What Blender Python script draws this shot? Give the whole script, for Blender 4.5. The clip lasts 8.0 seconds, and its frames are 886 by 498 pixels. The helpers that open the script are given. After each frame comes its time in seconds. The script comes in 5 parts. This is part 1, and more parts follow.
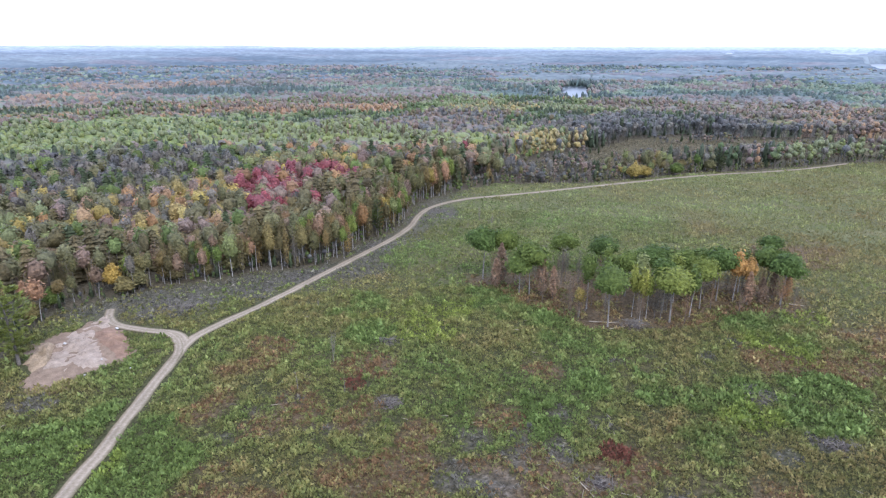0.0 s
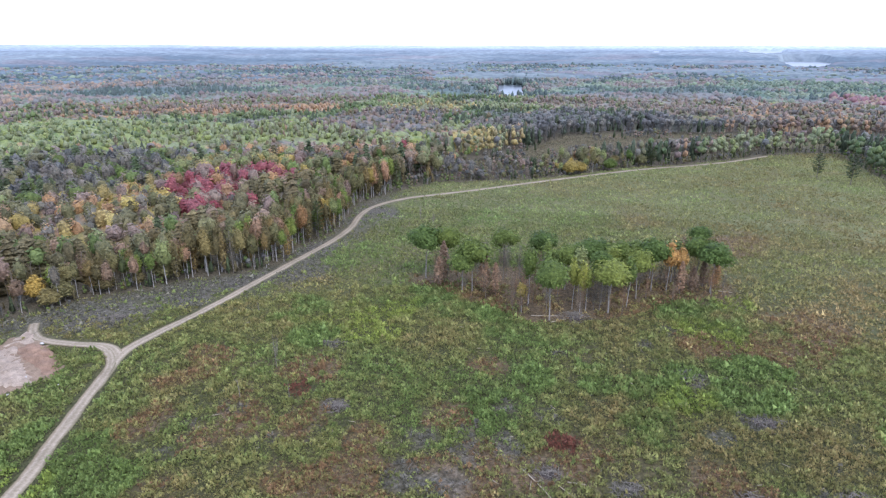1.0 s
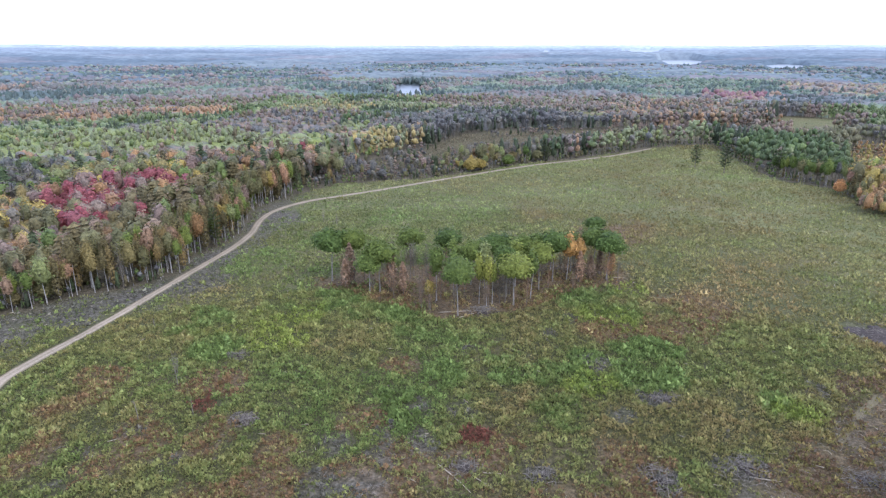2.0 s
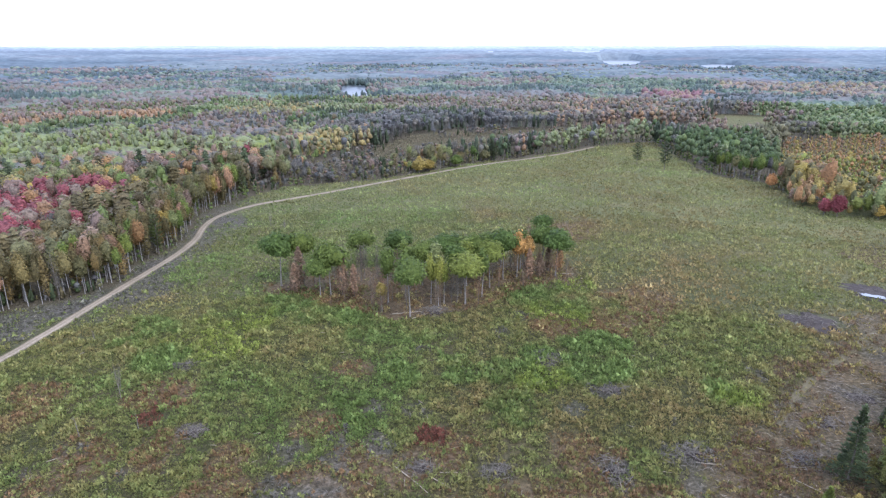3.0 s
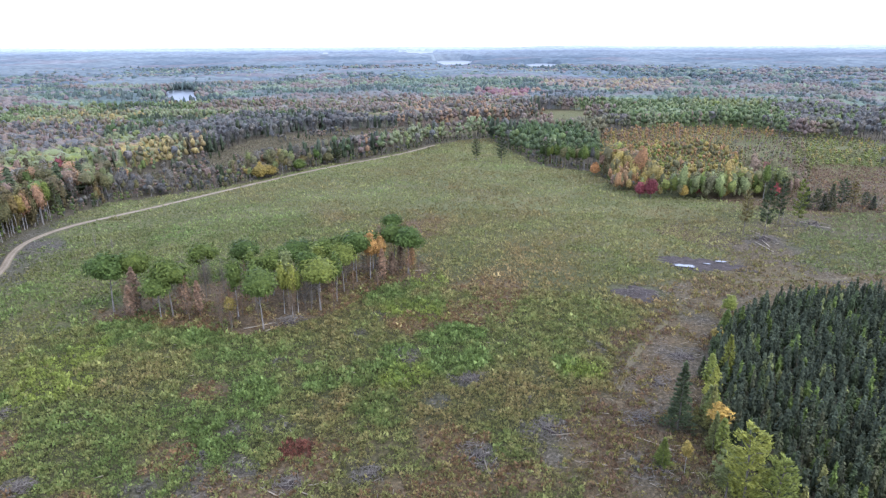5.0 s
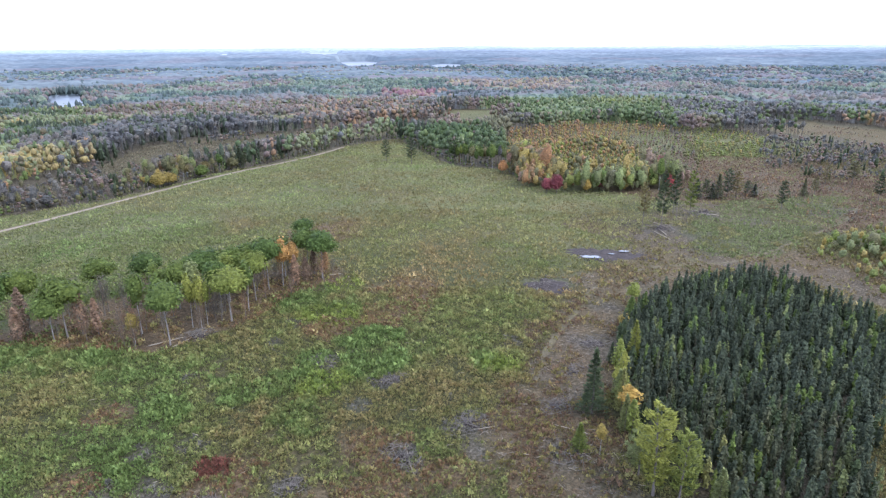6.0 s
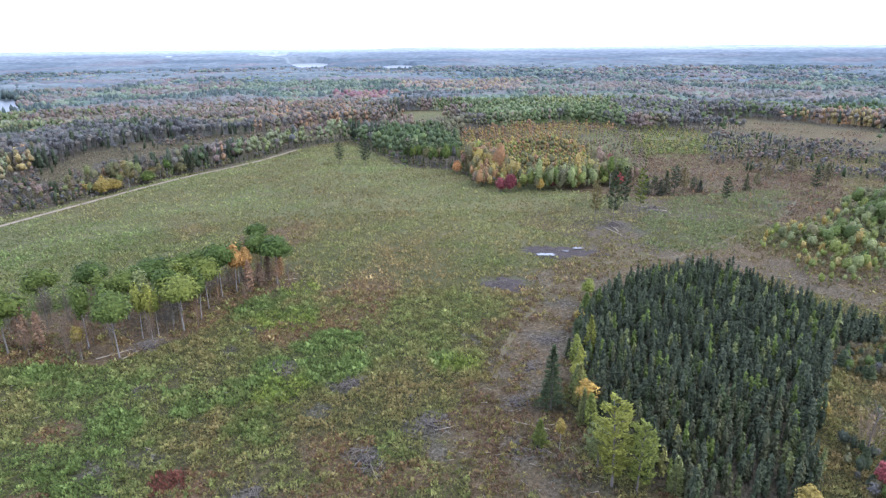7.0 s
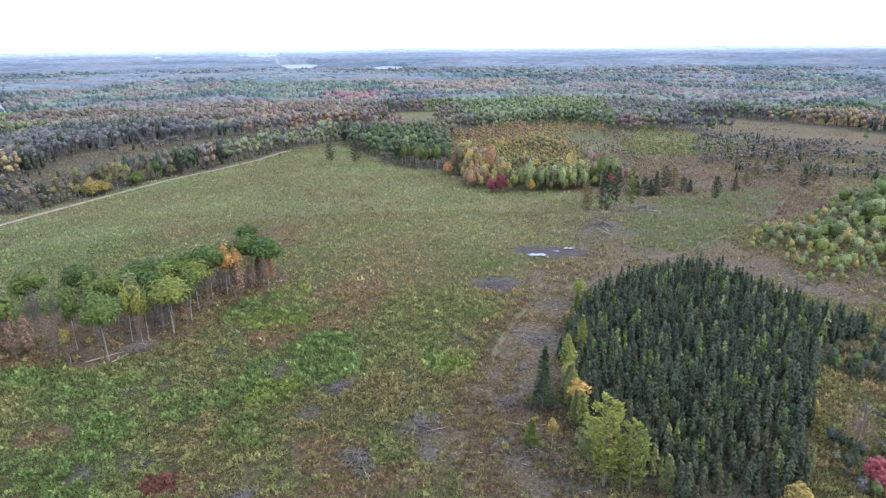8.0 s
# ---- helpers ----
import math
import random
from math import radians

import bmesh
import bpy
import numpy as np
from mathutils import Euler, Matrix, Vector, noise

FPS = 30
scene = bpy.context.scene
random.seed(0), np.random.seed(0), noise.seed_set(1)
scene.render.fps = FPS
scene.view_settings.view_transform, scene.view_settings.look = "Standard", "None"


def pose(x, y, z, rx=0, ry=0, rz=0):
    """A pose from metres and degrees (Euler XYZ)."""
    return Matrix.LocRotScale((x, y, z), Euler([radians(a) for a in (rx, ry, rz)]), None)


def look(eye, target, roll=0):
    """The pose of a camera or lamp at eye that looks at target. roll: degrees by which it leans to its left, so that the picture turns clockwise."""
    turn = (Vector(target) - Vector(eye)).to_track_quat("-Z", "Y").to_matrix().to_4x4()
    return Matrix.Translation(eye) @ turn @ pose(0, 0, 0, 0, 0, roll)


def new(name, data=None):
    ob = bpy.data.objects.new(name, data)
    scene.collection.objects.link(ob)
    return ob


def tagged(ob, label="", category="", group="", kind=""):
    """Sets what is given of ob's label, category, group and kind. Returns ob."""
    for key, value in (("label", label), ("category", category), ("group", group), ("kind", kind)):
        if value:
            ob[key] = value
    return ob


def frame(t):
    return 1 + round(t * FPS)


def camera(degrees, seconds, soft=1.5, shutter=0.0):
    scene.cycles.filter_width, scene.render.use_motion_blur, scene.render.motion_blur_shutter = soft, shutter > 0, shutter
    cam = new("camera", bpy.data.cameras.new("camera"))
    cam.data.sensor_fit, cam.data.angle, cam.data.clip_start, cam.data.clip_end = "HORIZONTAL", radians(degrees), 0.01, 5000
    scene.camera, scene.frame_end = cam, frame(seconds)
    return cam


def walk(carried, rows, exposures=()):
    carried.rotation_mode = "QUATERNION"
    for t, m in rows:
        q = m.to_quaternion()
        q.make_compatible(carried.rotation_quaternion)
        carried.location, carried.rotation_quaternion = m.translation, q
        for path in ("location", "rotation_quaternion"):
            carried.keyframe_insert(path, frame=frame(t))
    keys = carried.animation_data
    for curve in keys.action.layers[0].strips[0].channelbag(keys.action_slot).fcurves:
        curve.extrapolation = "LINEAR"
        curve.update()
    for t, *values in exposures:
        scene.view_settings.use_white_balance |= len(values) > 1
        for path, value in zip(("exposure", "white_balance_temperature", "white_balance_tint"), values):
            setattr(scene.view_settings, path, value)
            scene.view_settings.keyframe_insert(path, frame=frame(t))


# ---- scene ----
# Camera: a drone that hovers 60 m up and turns to the right.
cam = camera(71.26, 8.0, soft=1.25)
EYE = 60.0
PATH = [
    (0.0, 0.00, -18.28, 0.03), (0.5, -1.64, -18.31, 0.01), (1.0, -5.64, -18.36, 0.01), (1.5, -10.49, -18.40, 0.0),
    (2.0, -14.81, -18.40, 0.0), (2.2, -15.85, -18.38, -0.01), (3.3, -21.20, -18.32, -0.03), (3.5, -22.36, -18.31, -0.04),
    (4.0, -25.94, -18.30, -0.08), (4.5, -29.90, -18.27, -0.20), (4.7, -31.56, -18.27, -0.22), (5.8, -40.70, -18.25, -0.29),
    (6.0, -42.39, -18.24, -0.32), (6.5, -45.52, -18.22, -0.43), (7.0, -46.63, -18.17, -0.50), (7.5, -47.17, -18.15, -0.52),
    (8.0, -47.48, -18.11, -0.51)]


def aim(yaw, pitch, roll):
    m = pose(0, 0, EYE, 90 + pitch, 0, yaw)
    return m @ pose(0, 0, 0, 0, 0, roll)


walk(cam, [(t, aim(y, p, r)) for t, y, p, r in PATH], exposures=[(0.0, 0.51, 5900, 12), (3.5, 0.56, 5900, 12), (6.5, 0.62, 5890, 12), (8.0, 0.62, 5890, 12)])

# ---- world and sun: a bright overcast sky ----
SUN_EL, SUN_AZ = 48.0, 150.0
world = bpy.data.worlds.new("overcast_sky")
scene.world = world
world.use_nodes = True
wn, wl = world.node_tree.nodes, world.node_tree.links
wn.clear()
sky = wn.new("ShaderNodeTexSky")
sky.sky_type, sky.sun_disc = "NISHITA", False
sky.sun_elevation, sky.sun_rotation = radians(SUN_EL), radians(SUN_AZ)
sky.air_density, sky.dust_density = 1.0, 3.0
clear = wn.new("ShaderNodeBackground")
clear.inputs["Strength"].default_value = 0.06
wl.new(sky.outputs[0], clear.inputs["Color"])
cloud = wn.new("ShaderNodeBackground")
cloud.inputs["Color"].default_value = (0.84, 0.94, 1.24, 1)
cloud.inputs["Strength"].default_value = 1.25
both = wn.new("ShaderNodeAddShader")
wl.new(clear.outputs[0], both.inputs[0])
wl.new(cloud.outputs[0], both.inputs[1])
wout = wn.new("ShaderNodeOutputWorld")
wl.new(both.outputs[0], wout.inputs["Surface"])
lamp = bpy.data.lights.new("sun", "SUN")
lamp.energy, lamp.angle, lamp.color = 1.1, radians(25), (1.0, 0.96, 0.9)
sun = new("sun", lamp)
a, e = radians(SUN_AZ), radians(SUN_EL)
sun.matrix_world = look((math.sin(a) * math.cos(e) * 100, math.cos(a) * math.cos(e) * 100, math.sin(e) * 100), (0, 0, 0))


# ---- materials ----
def material(name, rough=0.85):
    m = bpy.data.materials.new(name)
    m.use_nodes = True
    b = m.node_tree.nodes["Principled BSDF"]
    b.inputs["Roughness"].default_value = rough
    b.inputs["Specular IOR Level"].default_value = 0.15
    return m, m.node_tree.nodes, m.node_tree.links, b


def node(nodes, kind, **values):
    n = nodes.new(kind)
    for key, value in values.items():
        n.inputs[key.replace("_", " ")].default_value = value
    return n


def noise_tex(nodes, links, scale, detail=4.0, coords=None):
    n = node(nodes, "ShaderNodeTexNoise", Scale=scale, Detail=detail, Roughness=0.6)
    if coords is not None:
        links.new(coords, n.inputs["Vector"])
    return n.outputs["Fac"]


def ramp(nodes, links, fac, stops):
    r = nodes.new("ShaderNodeValToRGB")
    while len(r.color_ramp.elements) < len(stops):
        r.color_ramp.elements.new(0.5)
    for el, (p, c) in zip(r.color_ramp.elements, stops):
        el.position, el.color = p, (*c, 1)
    links.new(fac, r.inputs["Fac"])
    return r.outputs["Color"]


def blend(nodes, links, fac, c1, c2, mode="MIX"):
    m = nodes.new("ShaderNodeMix")
    m.data_type, m.blend_type = "RGBA", mode
    for slot, v in ((m.inputs[0], fac), (m.inputs[6], c1), (m.inputs[7], c2)):
        if isinstance(v, (int, float)):
            slot.default_value = v
        elif isinstance(v, tuple):
            slot.default_value = (*v, 1)
        else:
            links.new(v, slot)
    return m.outputs[2]


def relief(nodes, links, bsdf, fac, strength, distance):
    b = node(nodes, "ShaderNodeBump", Strength=strength, Distance=distance)
    links.new(fac, b.inputs["Height"])
    links.new(b.outputs["Normal"], bsdf.inputs["Normal"])


def world_pos(nodes):
    return nodes.new("ShaderNodeNewGeometry").outputs["Position"]


def leaf_material(name, colour=None, spread=0.3):
    """Foliage: the tree's own colour, varied from clump to clump and thinly see-through."""
    m, n, l, b = material(name, 0.5)
    b.inputs["Specular IOR Level"].default_value = 0.06
    geo = n.new("ShaderNodeNewGeometry")
    if colour is None:
        at = n.new("ShaderNodeAttribute")
        at.attribute_name = "tone"
        base = at.outputs["Color"]
    else:
        info = n.new("ShaderNodeObjectInfo")
        shift = ramp(n, l, info.outputs["Random"], [(0, tuple(c * 0.75 for c in colour)), (0.5, colour), (1, (colour[0] * 1.35, colour[1] * 1.15, colour[2]))])
        base = shift
    grain = ramp(n, l, geo.outputs["Random Per Island"], [(0, (1 - spread,) * 3), (1, (1 + spread * 0.9, 1 + spread * 0.9, 1 + spread * 0.6))])
    col = blend(n, l, 1.0, base, grain, "MULTIPLY")
    pos = world_pos(n)
    sprigs = noise_tex(n, l, 1.7, 3, pos)
    col = blend(n, l, 1.0, col, ramp(n, l, sprigs, [(0.34, (0.62, 0.64, 0.66)), (0.5, (1.0, 1.0, 1.0)), (0.66, (1.32, 1.28, 1.2))]), "MULTIPLY")
    l.new(col, b.inputs["Base Color"])
    relief(n, l, b, sprigs, 0.7, 0.5)
    tr = n.new("ShaderNodeBsdfTranslucent")
    l.new(col, tr.inputs["Color"])
    mix = node(n, "ShaderNodeMixShader", Fac=0.25)
    l.new(b.outputs[0], mix.inputs[1])
    l.new(tr.outputs[0], mix.inputs[2])
    l.new(mix.outputs[0], n["Material Output"].inputs["Surface"])
    return m


def plain_material(name, dark, light, scale, bump=0.3, rough=0.9, distance=0.05):
    m, n, l, b = material(name, rough)
    b.inputs["Specular IOR Level"].default_value = 0.2
    pos = world_pos(n)
    big, fine = noise_tex(n, l, scale, 5, pos), noise_tex(n, l, scale * 9, 3, pos)
    c = ramp(n, l, big, [(0.3, dark), (0.7, light)])
    c = blend(n, l, 0.35, c, ramp(n, l, fine, [(0.3, tuple(v * 0.5 for v in dark)), (0.7, tuple(min(1, v * 1.4) for v in light))]))
    l.new(c, b.inputs["Base Color"])
    relief(n, l, b, fine, bump, distance)
    return m


SPECIES = dict(
    green=(0.142, 0.185, 0.052), light=(0.225, 0.245, 0.100), dark=(0.082, 0.104, 0.050), olive=(0.176, 0.163, 0.078),
    yellow=(0.36, 0.275, 0.085), orange=(0.36, 0.21, 0.10), red=(0.275, 0.082, 0.090), rust=(0.262, 0.180, 0.125),
    bare=(0.188, 0.166, 0.136), pink=(0.224, 0.156, 0.126), lime=(0.232, 0.258, 0.066), deep=(0.096, 0.138, 0.040), spruce=(0.082, 0.096, 0.060), amber=(0.44, 0.26, 0.095), umber=(0.160, 0.132, 0.064), dusk=(0.142, 0.138, 0.130))
LEAF = {k: leaf_material("leaves_" + k, c) for k, c in SPECIES.items()}
LEAF_MIX = leaf_material("leaves_mixed", None, 0.16)
BARK = plain_material("grey_bark", (0.085, 0.07, 0.055), (0.215, 0.185, 0.155), 2.0)
PALE_BARK = plain_material("pale_bark", (0.13, 0.12, 0.105), (0.46, 0.43, 0.39), 1.2)
TAN_BARK = plain_material("tan_bark", (0.115, 0.10, 0.082), (0.31, 0.28, 0.24), 1.5)
DEAD_WOOD = plain_material("weathered_wood", (0.078, 0.066, 0.054), (0.27, 0.235, 0.195), 3.0)
LOG_WOOD = plain_material("peeled_log", (0.22, 0.18, 0.125), (0.46, 0.39, 0.29), 3.0)
SAND = plain_material("pale_sand", (0.190, 0.140, 0.098), (0.46, 0.36, 0.275), 0.8, 0.8, 0.95, 0.35)
MUD = plain_material("dark_slash_soil", (0.026, 0.021, 0.019), (0.088, 0.070, 0.060), 0.7, 0.6, 0.9, 0.2)


def road_material():
    m, n, l, b = material("packed_gravel", 0.95)
    pos = world_pos(n)
    at = n.new("ShaderNodeAttribute")
    at.attribute_name = "across"
    fine, big = noise_tex(n, l, 2.5, 5, pos), noise_tex(n, l, 0.12, 3, pos)
    c = ramp(n, l, big, [(0.3, (0.190, 0.148, 0.098)), (0.7, (0.285, 0.222, 0.156))])
    c = blend(n, l, 0.3, c, ramp(n, l, fine, [(0.35, (0.12, 0.10, 0.075)), (0.65, (0.40, 0.34, 0.275))]))
    strip = ramp(n, l, at.outputs["Fac"], [(0.0, (0.5, 0.5, 0.4)), (0.14, (0.82, 0.8, 0.72)), (0.26, (1.15, 1.15, 1.15)), (0.5, (0.85, 0.85, 0.8)), (0.74, (1.15, 1.15, 1.15)), (1.0, (0.5, 0.53, 0.4))])
    c = blend(n, l, 1.0, c, strip, "MULTIPLY")
    l.new(c, b.inputs["Base Color"])
    relief(n, l, b, fine, 0.4, 0.08)
    return m


ROAD = road_material()
TRACK = plain_material("rutted_dirt", (0.070, 0.058, 0.032), (0.155, 0.126, 0.070), 0.5, 0.5, 0.95, 0.1)


def ground_material():
    """Low growth, dead leaves and bare soil; the covers come from the ground's own maps."""
    m, n, l, b = material("clearcut_ground", 0.95)
    b.inputs["Specular IOR Level"].default_value = 0.12
    pos = world_pos(n)
    maps = n.new("ShaderNodeAttribute")
    maps.attribute_name = "cover"
    sep = n.new("ShaderNodeSeparateColor")
    l.new(maps.outputs["Color"], sep.inputs[0])
    huge, big, fine, tiny = (noise_tex(n, l, s, 5, pos) for s in (0.018, 0.13, 1.3, 5.0))
    # grass tones kept dark to stand in for shade under the low growth
    grass = ramp(n, l, big, [(0.32, (0.036, 0.044, 0.016)), (0.5, (0.060, 0.064, 0.025)), (0.66, (0.098, 0.084, 0.038))])
    grass = blend(n, l, 0.5, grass, ramp(n, l, huge, [(0.35, (0.050, 0.062, 0.024)), (0.65, (0.090, 0.086, 0.040))]))
    grass = blend(n, l, 0.55, grass, ramp(n, l, fine, [(0.32, (0.014, 0.017, 0.007)), (0.5, (0.060, 0.060, 0.025)), (0.68, (0.13, 0.112, 0.054))]))
    dry = ramp(n, l, fine, [(0.3, (0.072, 0.046, 0.030)), (0.52, (0.172, 0.110, 0.068)), (0.75, (0.255, 0.185, 0.120))])
    litter = ramp(n, l, fine, [(0.3, (0.085, 0.072, 0.055)), (0.7, (0.20, 0.16, 0.12))])
    slash = ramp(n, l, fine, [(0.34, (0.040, 0.033, 0.029)), (0.5, (0.108, 0.094, 0.084)), (0.66, (0.205, 0.184, 0.168))])
    # paler grass for the far clearing, haze imitated by colour
    hazed_grass = ramp(n, l, big, [(0.35, (0.180, 0.195, 0.084)), (0.5, (0.220, 0.224, 0.098)), (0.65, (0.270, 0.240, 0.118))])
    grass = blend(n, l, maps.outputs["Alpha"], grass, hazed_grass)
    c = blend(n, l, sep.outputs[1], grass, dry)
    c = blend(n, l, sep.outputs[2], c, slash)
    c = blend(n, l, sep.outputs[0], c, litter)
    # dark specks multiplied into the colour imitate shaded gaps between plants
    shade_specks = noise_tex(n, l, 2.2, 6, pos)
    c = blend(n, l, 0.85, c, ramp(n, l, shade_specks, [(0.37, (0.28, 0.28, 0.28)), (0.5, (0.78, 0.78, 0.78)), (0.63, (1.12, 1.1, 1.0))]), "MULTIPLY")
    c = blend(n, l, 0.25, c, ramp(n, l, tiny, [(0.3, (0.012, 0.013, 0.006)), (0.7, (0.17, 0.155, 0.075))]))
    l.new(c, b.inputs["Base Color"])
    relief(n, l, b, fine, 1.0, 0.6)
    return m


GROUND = ground_material()


def water_material(name, base, rough, ripple):
    m, n, l, b = material(name, rough)
    b.inputs["Base Color"].default_value = (*base, 1)
    b.inputs["Specular IOR Level"].default_value = 0.8
    b.inputs["IOR"].default_value = 1.33
    relief(n, l, b, noise_tex(n, l, 1.5, 3, world_pos(n)), ripple, 0.05)
    return m


WATER = water_material("rippled_lake_water", (0.05, 0.06, 0.065), 0.3, 0.4)
# the pool's base colour is lightened to imitate the bright sky's reflection
POOL_WATER = water_material("sky_pale_pool_water", (0.22, 0.22, 0.22), 0.12, 0.05)


def distance_material():
    """The plain backdrop of wooded country far off: the tones of its stands with haze painted in, and fine unevenness.
    """
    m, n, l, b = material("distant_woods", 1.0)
    at = n.new("ShaderNodeAttribute")
    at.attribute_name = "tone"
    small = noise_tex(n, l, 0.03, 5, world_pos(n))
    c = blend(n, l, 1.0, at.outputs["Color"], ramp(n, l, small, [(0.35, (0.72, 0.72, 0.74)), (0.65, (1.25, 1.25, 1.22))]), "MULTIPLY")
    l.new(c, b.inputs["Base Color"])
    return m


DISTANCE = distance_material()


# ---- plan ----
RNG = np.random.default_rng(7)


def value_noise(x, y, scale, seed=0):
    """Smooth noise from -1 to 1 over the plan."""
    turn = 0.5 + 1.7 * seed
    x, y = np.asarray(x, float) / scale, np.asarray(y, float) / scale
    x, y = x * math.cos(turn) - y * math.sin(turn) + 1000, x * math.sin(turn) + y * math.cos(turn) + 1000
    xi, yi = np.floor(x).astype(np.int64), np.floor(y).astype(np.int64)
    fx, fy = x - xi, y - yi
    fx, fy = fx * fx * (3 - 2 * fx), fy * fy * (3 - 2 * fy)

    def corner(i, j):
        h = (i * 374761393 + j * 668265263 + seed * 974634777) & 0xFFFFFFFF
        h = ((h ^ (h >> 13)) * 1274126177) & 0xFFFFFFFF
        return ((h ^ (h >> 16)) & 0xFFFF) / 32767.5 - 1
    a, b = corner(xi, yi), corner(xi + 1, yi)
    c, d = corner(xi, yi + 1), corner(xi + 1, yi + 1)
    return (a * (1 - fx) + b * fx) * (1 - fy) + (c * (1 - fx) + d * fx) * fy


def step(lo, hi, v):
    t = np.clip((v - lo) / (hi - lo), 0, 1)
    return t * t * (3 - 2 * t)


def ground_z(x, y):
    d = np.hypot(x, y)
    near = 0.45 * value_noise(x, y, 70, 3) * step(20, 60, d) * (1 - step(600, 900, d))
    return near + 22 * step(1300, 2800, d) + 15 * step(3200, 4900, d)


def inside(x, y, poly):
    x, y = np.asarray(x, float), np.asarray(y, float)
    res = np.zeros(x.shape, bool)
    for (x0, y0), (x1, y1) in zip(poly, poly[1:] + poly[:1]):
        cut = (y0 > y) != (y1 > y)
        res ^= cut & (x < (x1 - x0) * (y - y0) / ((y1 - y0) or 1e-9) + x0)
    return res


def edge_distance(x, y, line):
    best = np.full(np.shape(x), 1e9)
    for (x0, y0), (x1, y1) in zip(line, line[1:]):
        dx, dy = x1 - x0, y1 - y0
        t = np.clip(((x - x0) * dx + (y - y0) * dy) / (dx * dx + dy * dy), 0, 1)
        best = np.minimum(best, np.hypot(x - x0 - t * dx, y - y0 - t * dy))
    return best


EDGE_LEFT = [(-120, 20), (-97, 92), (-88, 111), (-91, 124), (-91, 132), (-87, 138), (-80, 144), (-74, 150), (-62, 155), (-55, 160),
             (-48, 163), (-40, 165), (-32, 169), (-29, 174), (-26, 189), (-18, 199), (-14, 210), (-12, 222), (-11, 238), (-3, 249),
             (11, 265), (25, 277), (66, 278), (101, 290), (124, 300), (160, 305), (198, 320), (238, 333), (262, 331)]
EDGE_RIGHT = [(262, 331), (247, 300), (224, 243), (222, 228), (231, 206), (212, 181), (211, 161), (229, 138), (250, 126)]
CLEARING = EDGE_LEFT + EDGE_RIGHT[1:] + [(312, 144), (400, 205), (435, 200), (470, 120), (470, 30), (430, -90), (150, -150), (-120, -150)]
YOUNG = [(204, 172), (210, 158), (225, 138), (262, 126), (312, 144), (420, 205), (440, 262), (386, 290), (344, 304), (308, 276), (236, 208)]
PLANTATION = [(120, 66), (107, 64.5), (96, 56.5), (85, 47), (81, 40), (74, 29), (72, 23), (84, 12), (92, 14), (104, 16.5),
              (116, 18), (130, 20), (140, 18), (151, 13), (155, 26), (159, 37), (166, 46), (165, 58), (152, 67), (137, 70)]
MARSH = [(28, 292), (60, 298), (95, 311), (150, 324), (205, 342), (262, 347), (330, 352), (340, 380), (290, 400), (215, 412), (165, 425),
         (125, 412), (95, 372), (50, 330)]
MEADOW = [(302, 325), (322, 289), (467, 415), (408, 446)]
FAR_MEADOW = [(486, 186), (470, 145), (468, 102), (452, 60), (462, 20), (500, 20), (522, 60), (538, 115), (556, 172), (520, 190)]
GROVE = [(6, 160), (10, 150), (24, 137), (33, 124), (54, 124), (72, 134), (86, 134), (92, 142), (84, 150), (62, 156), (42, 163)]
ROADWAY = [(-50, -40), (-52, 20), (-53, 71), (-52.8, 80), (-53.2, 88), (-53.6, 99), (-54, 111), (-54, 119.5), (-50.8, 127), (-45.3, 136.5),
           (-38.7, 149), (-32.2, 162), (-24.6, 176.7), (-17.2, 191), (-11.6, 206), (-8.4, 223), (-3.1, 235), (8.3, 246),
           (25, 253.5), (42.5, 261), (64.7, 271), (87.3, 280), (111.4, 289), (136.3, 297), (158, 302), (185, 311), (215, 326)]
SPUR = [(-54.5, 118), (-57, 121.5), (-60, 123.2), (-64, 123.8), (-70, 125.4), (-74.5, 127.6), (-77.6, 131.5), (-79.2, 135.5)]

PIT = [(-77, 99.5), (-80, 104), (-84.5, 113), (-84, 119), (-81, 125), (-79.5, 130), (-77.5, 128.5), (-72.5, 124.5), (-64.5, 115), (-63.5, 110), (-68.5, 105.5), (-70.5, 101)]

# soil churned by the felling machines
CHURNED = [(104, 83), (125, 91), (150, 90), (186, 105), (218, 115), (243, 104), (222, 80), (207, 60), (185, 36), (188, 17), (161, 13), (169, 30), (178, 45), (180, 60), (165, 73), (146, 74), (126, 70), (105, 64), (90, 52), (67, 32), (55, 45), (68, 55), (86, 63)]
OLD_CUT = [(226, 150), (322, 192), (362, 128), (345, 62), (262, 43), (224, 60), (262, 88), (236, 112)]
CUT_GRASS = [(172, 76), (190, 90), (205, 95), (232, 106), (256, 95), (288, 74), (254, 60), (216, 62), (193, 61)]
GREY_BRUSH = [(305, 98), (324, 120), (427, 154), (455, 96), (445, 25), (350, 24), (330, 60)]
GOLD_SCRUB = [(328, 152), (332, 184), (401, 237), (440, 258), (485, 242), (446, 190), (445, 154), (365, 126)]

# Lakes: bearing from and to, distance from and to, height of the water.
LAKES = [(10.55, 12.9, 690, 955, 0.3), (33.2, 36.8, 1700, 2350, 6.0), (30.0, 33.8, 2500, 3900, 22.5), (23.5, 24.1, 2500, 3500, 23.0), (41.3, 44.2, 1560, 1960, 4.5)]


def at_bearing(deg, dist):
    return np.sin(np.radians(deg)) * dist, np.cos(np.radians(deg)) * dist


def bearing(x, y):
    return np.degrees(np.arctan2(x, y))


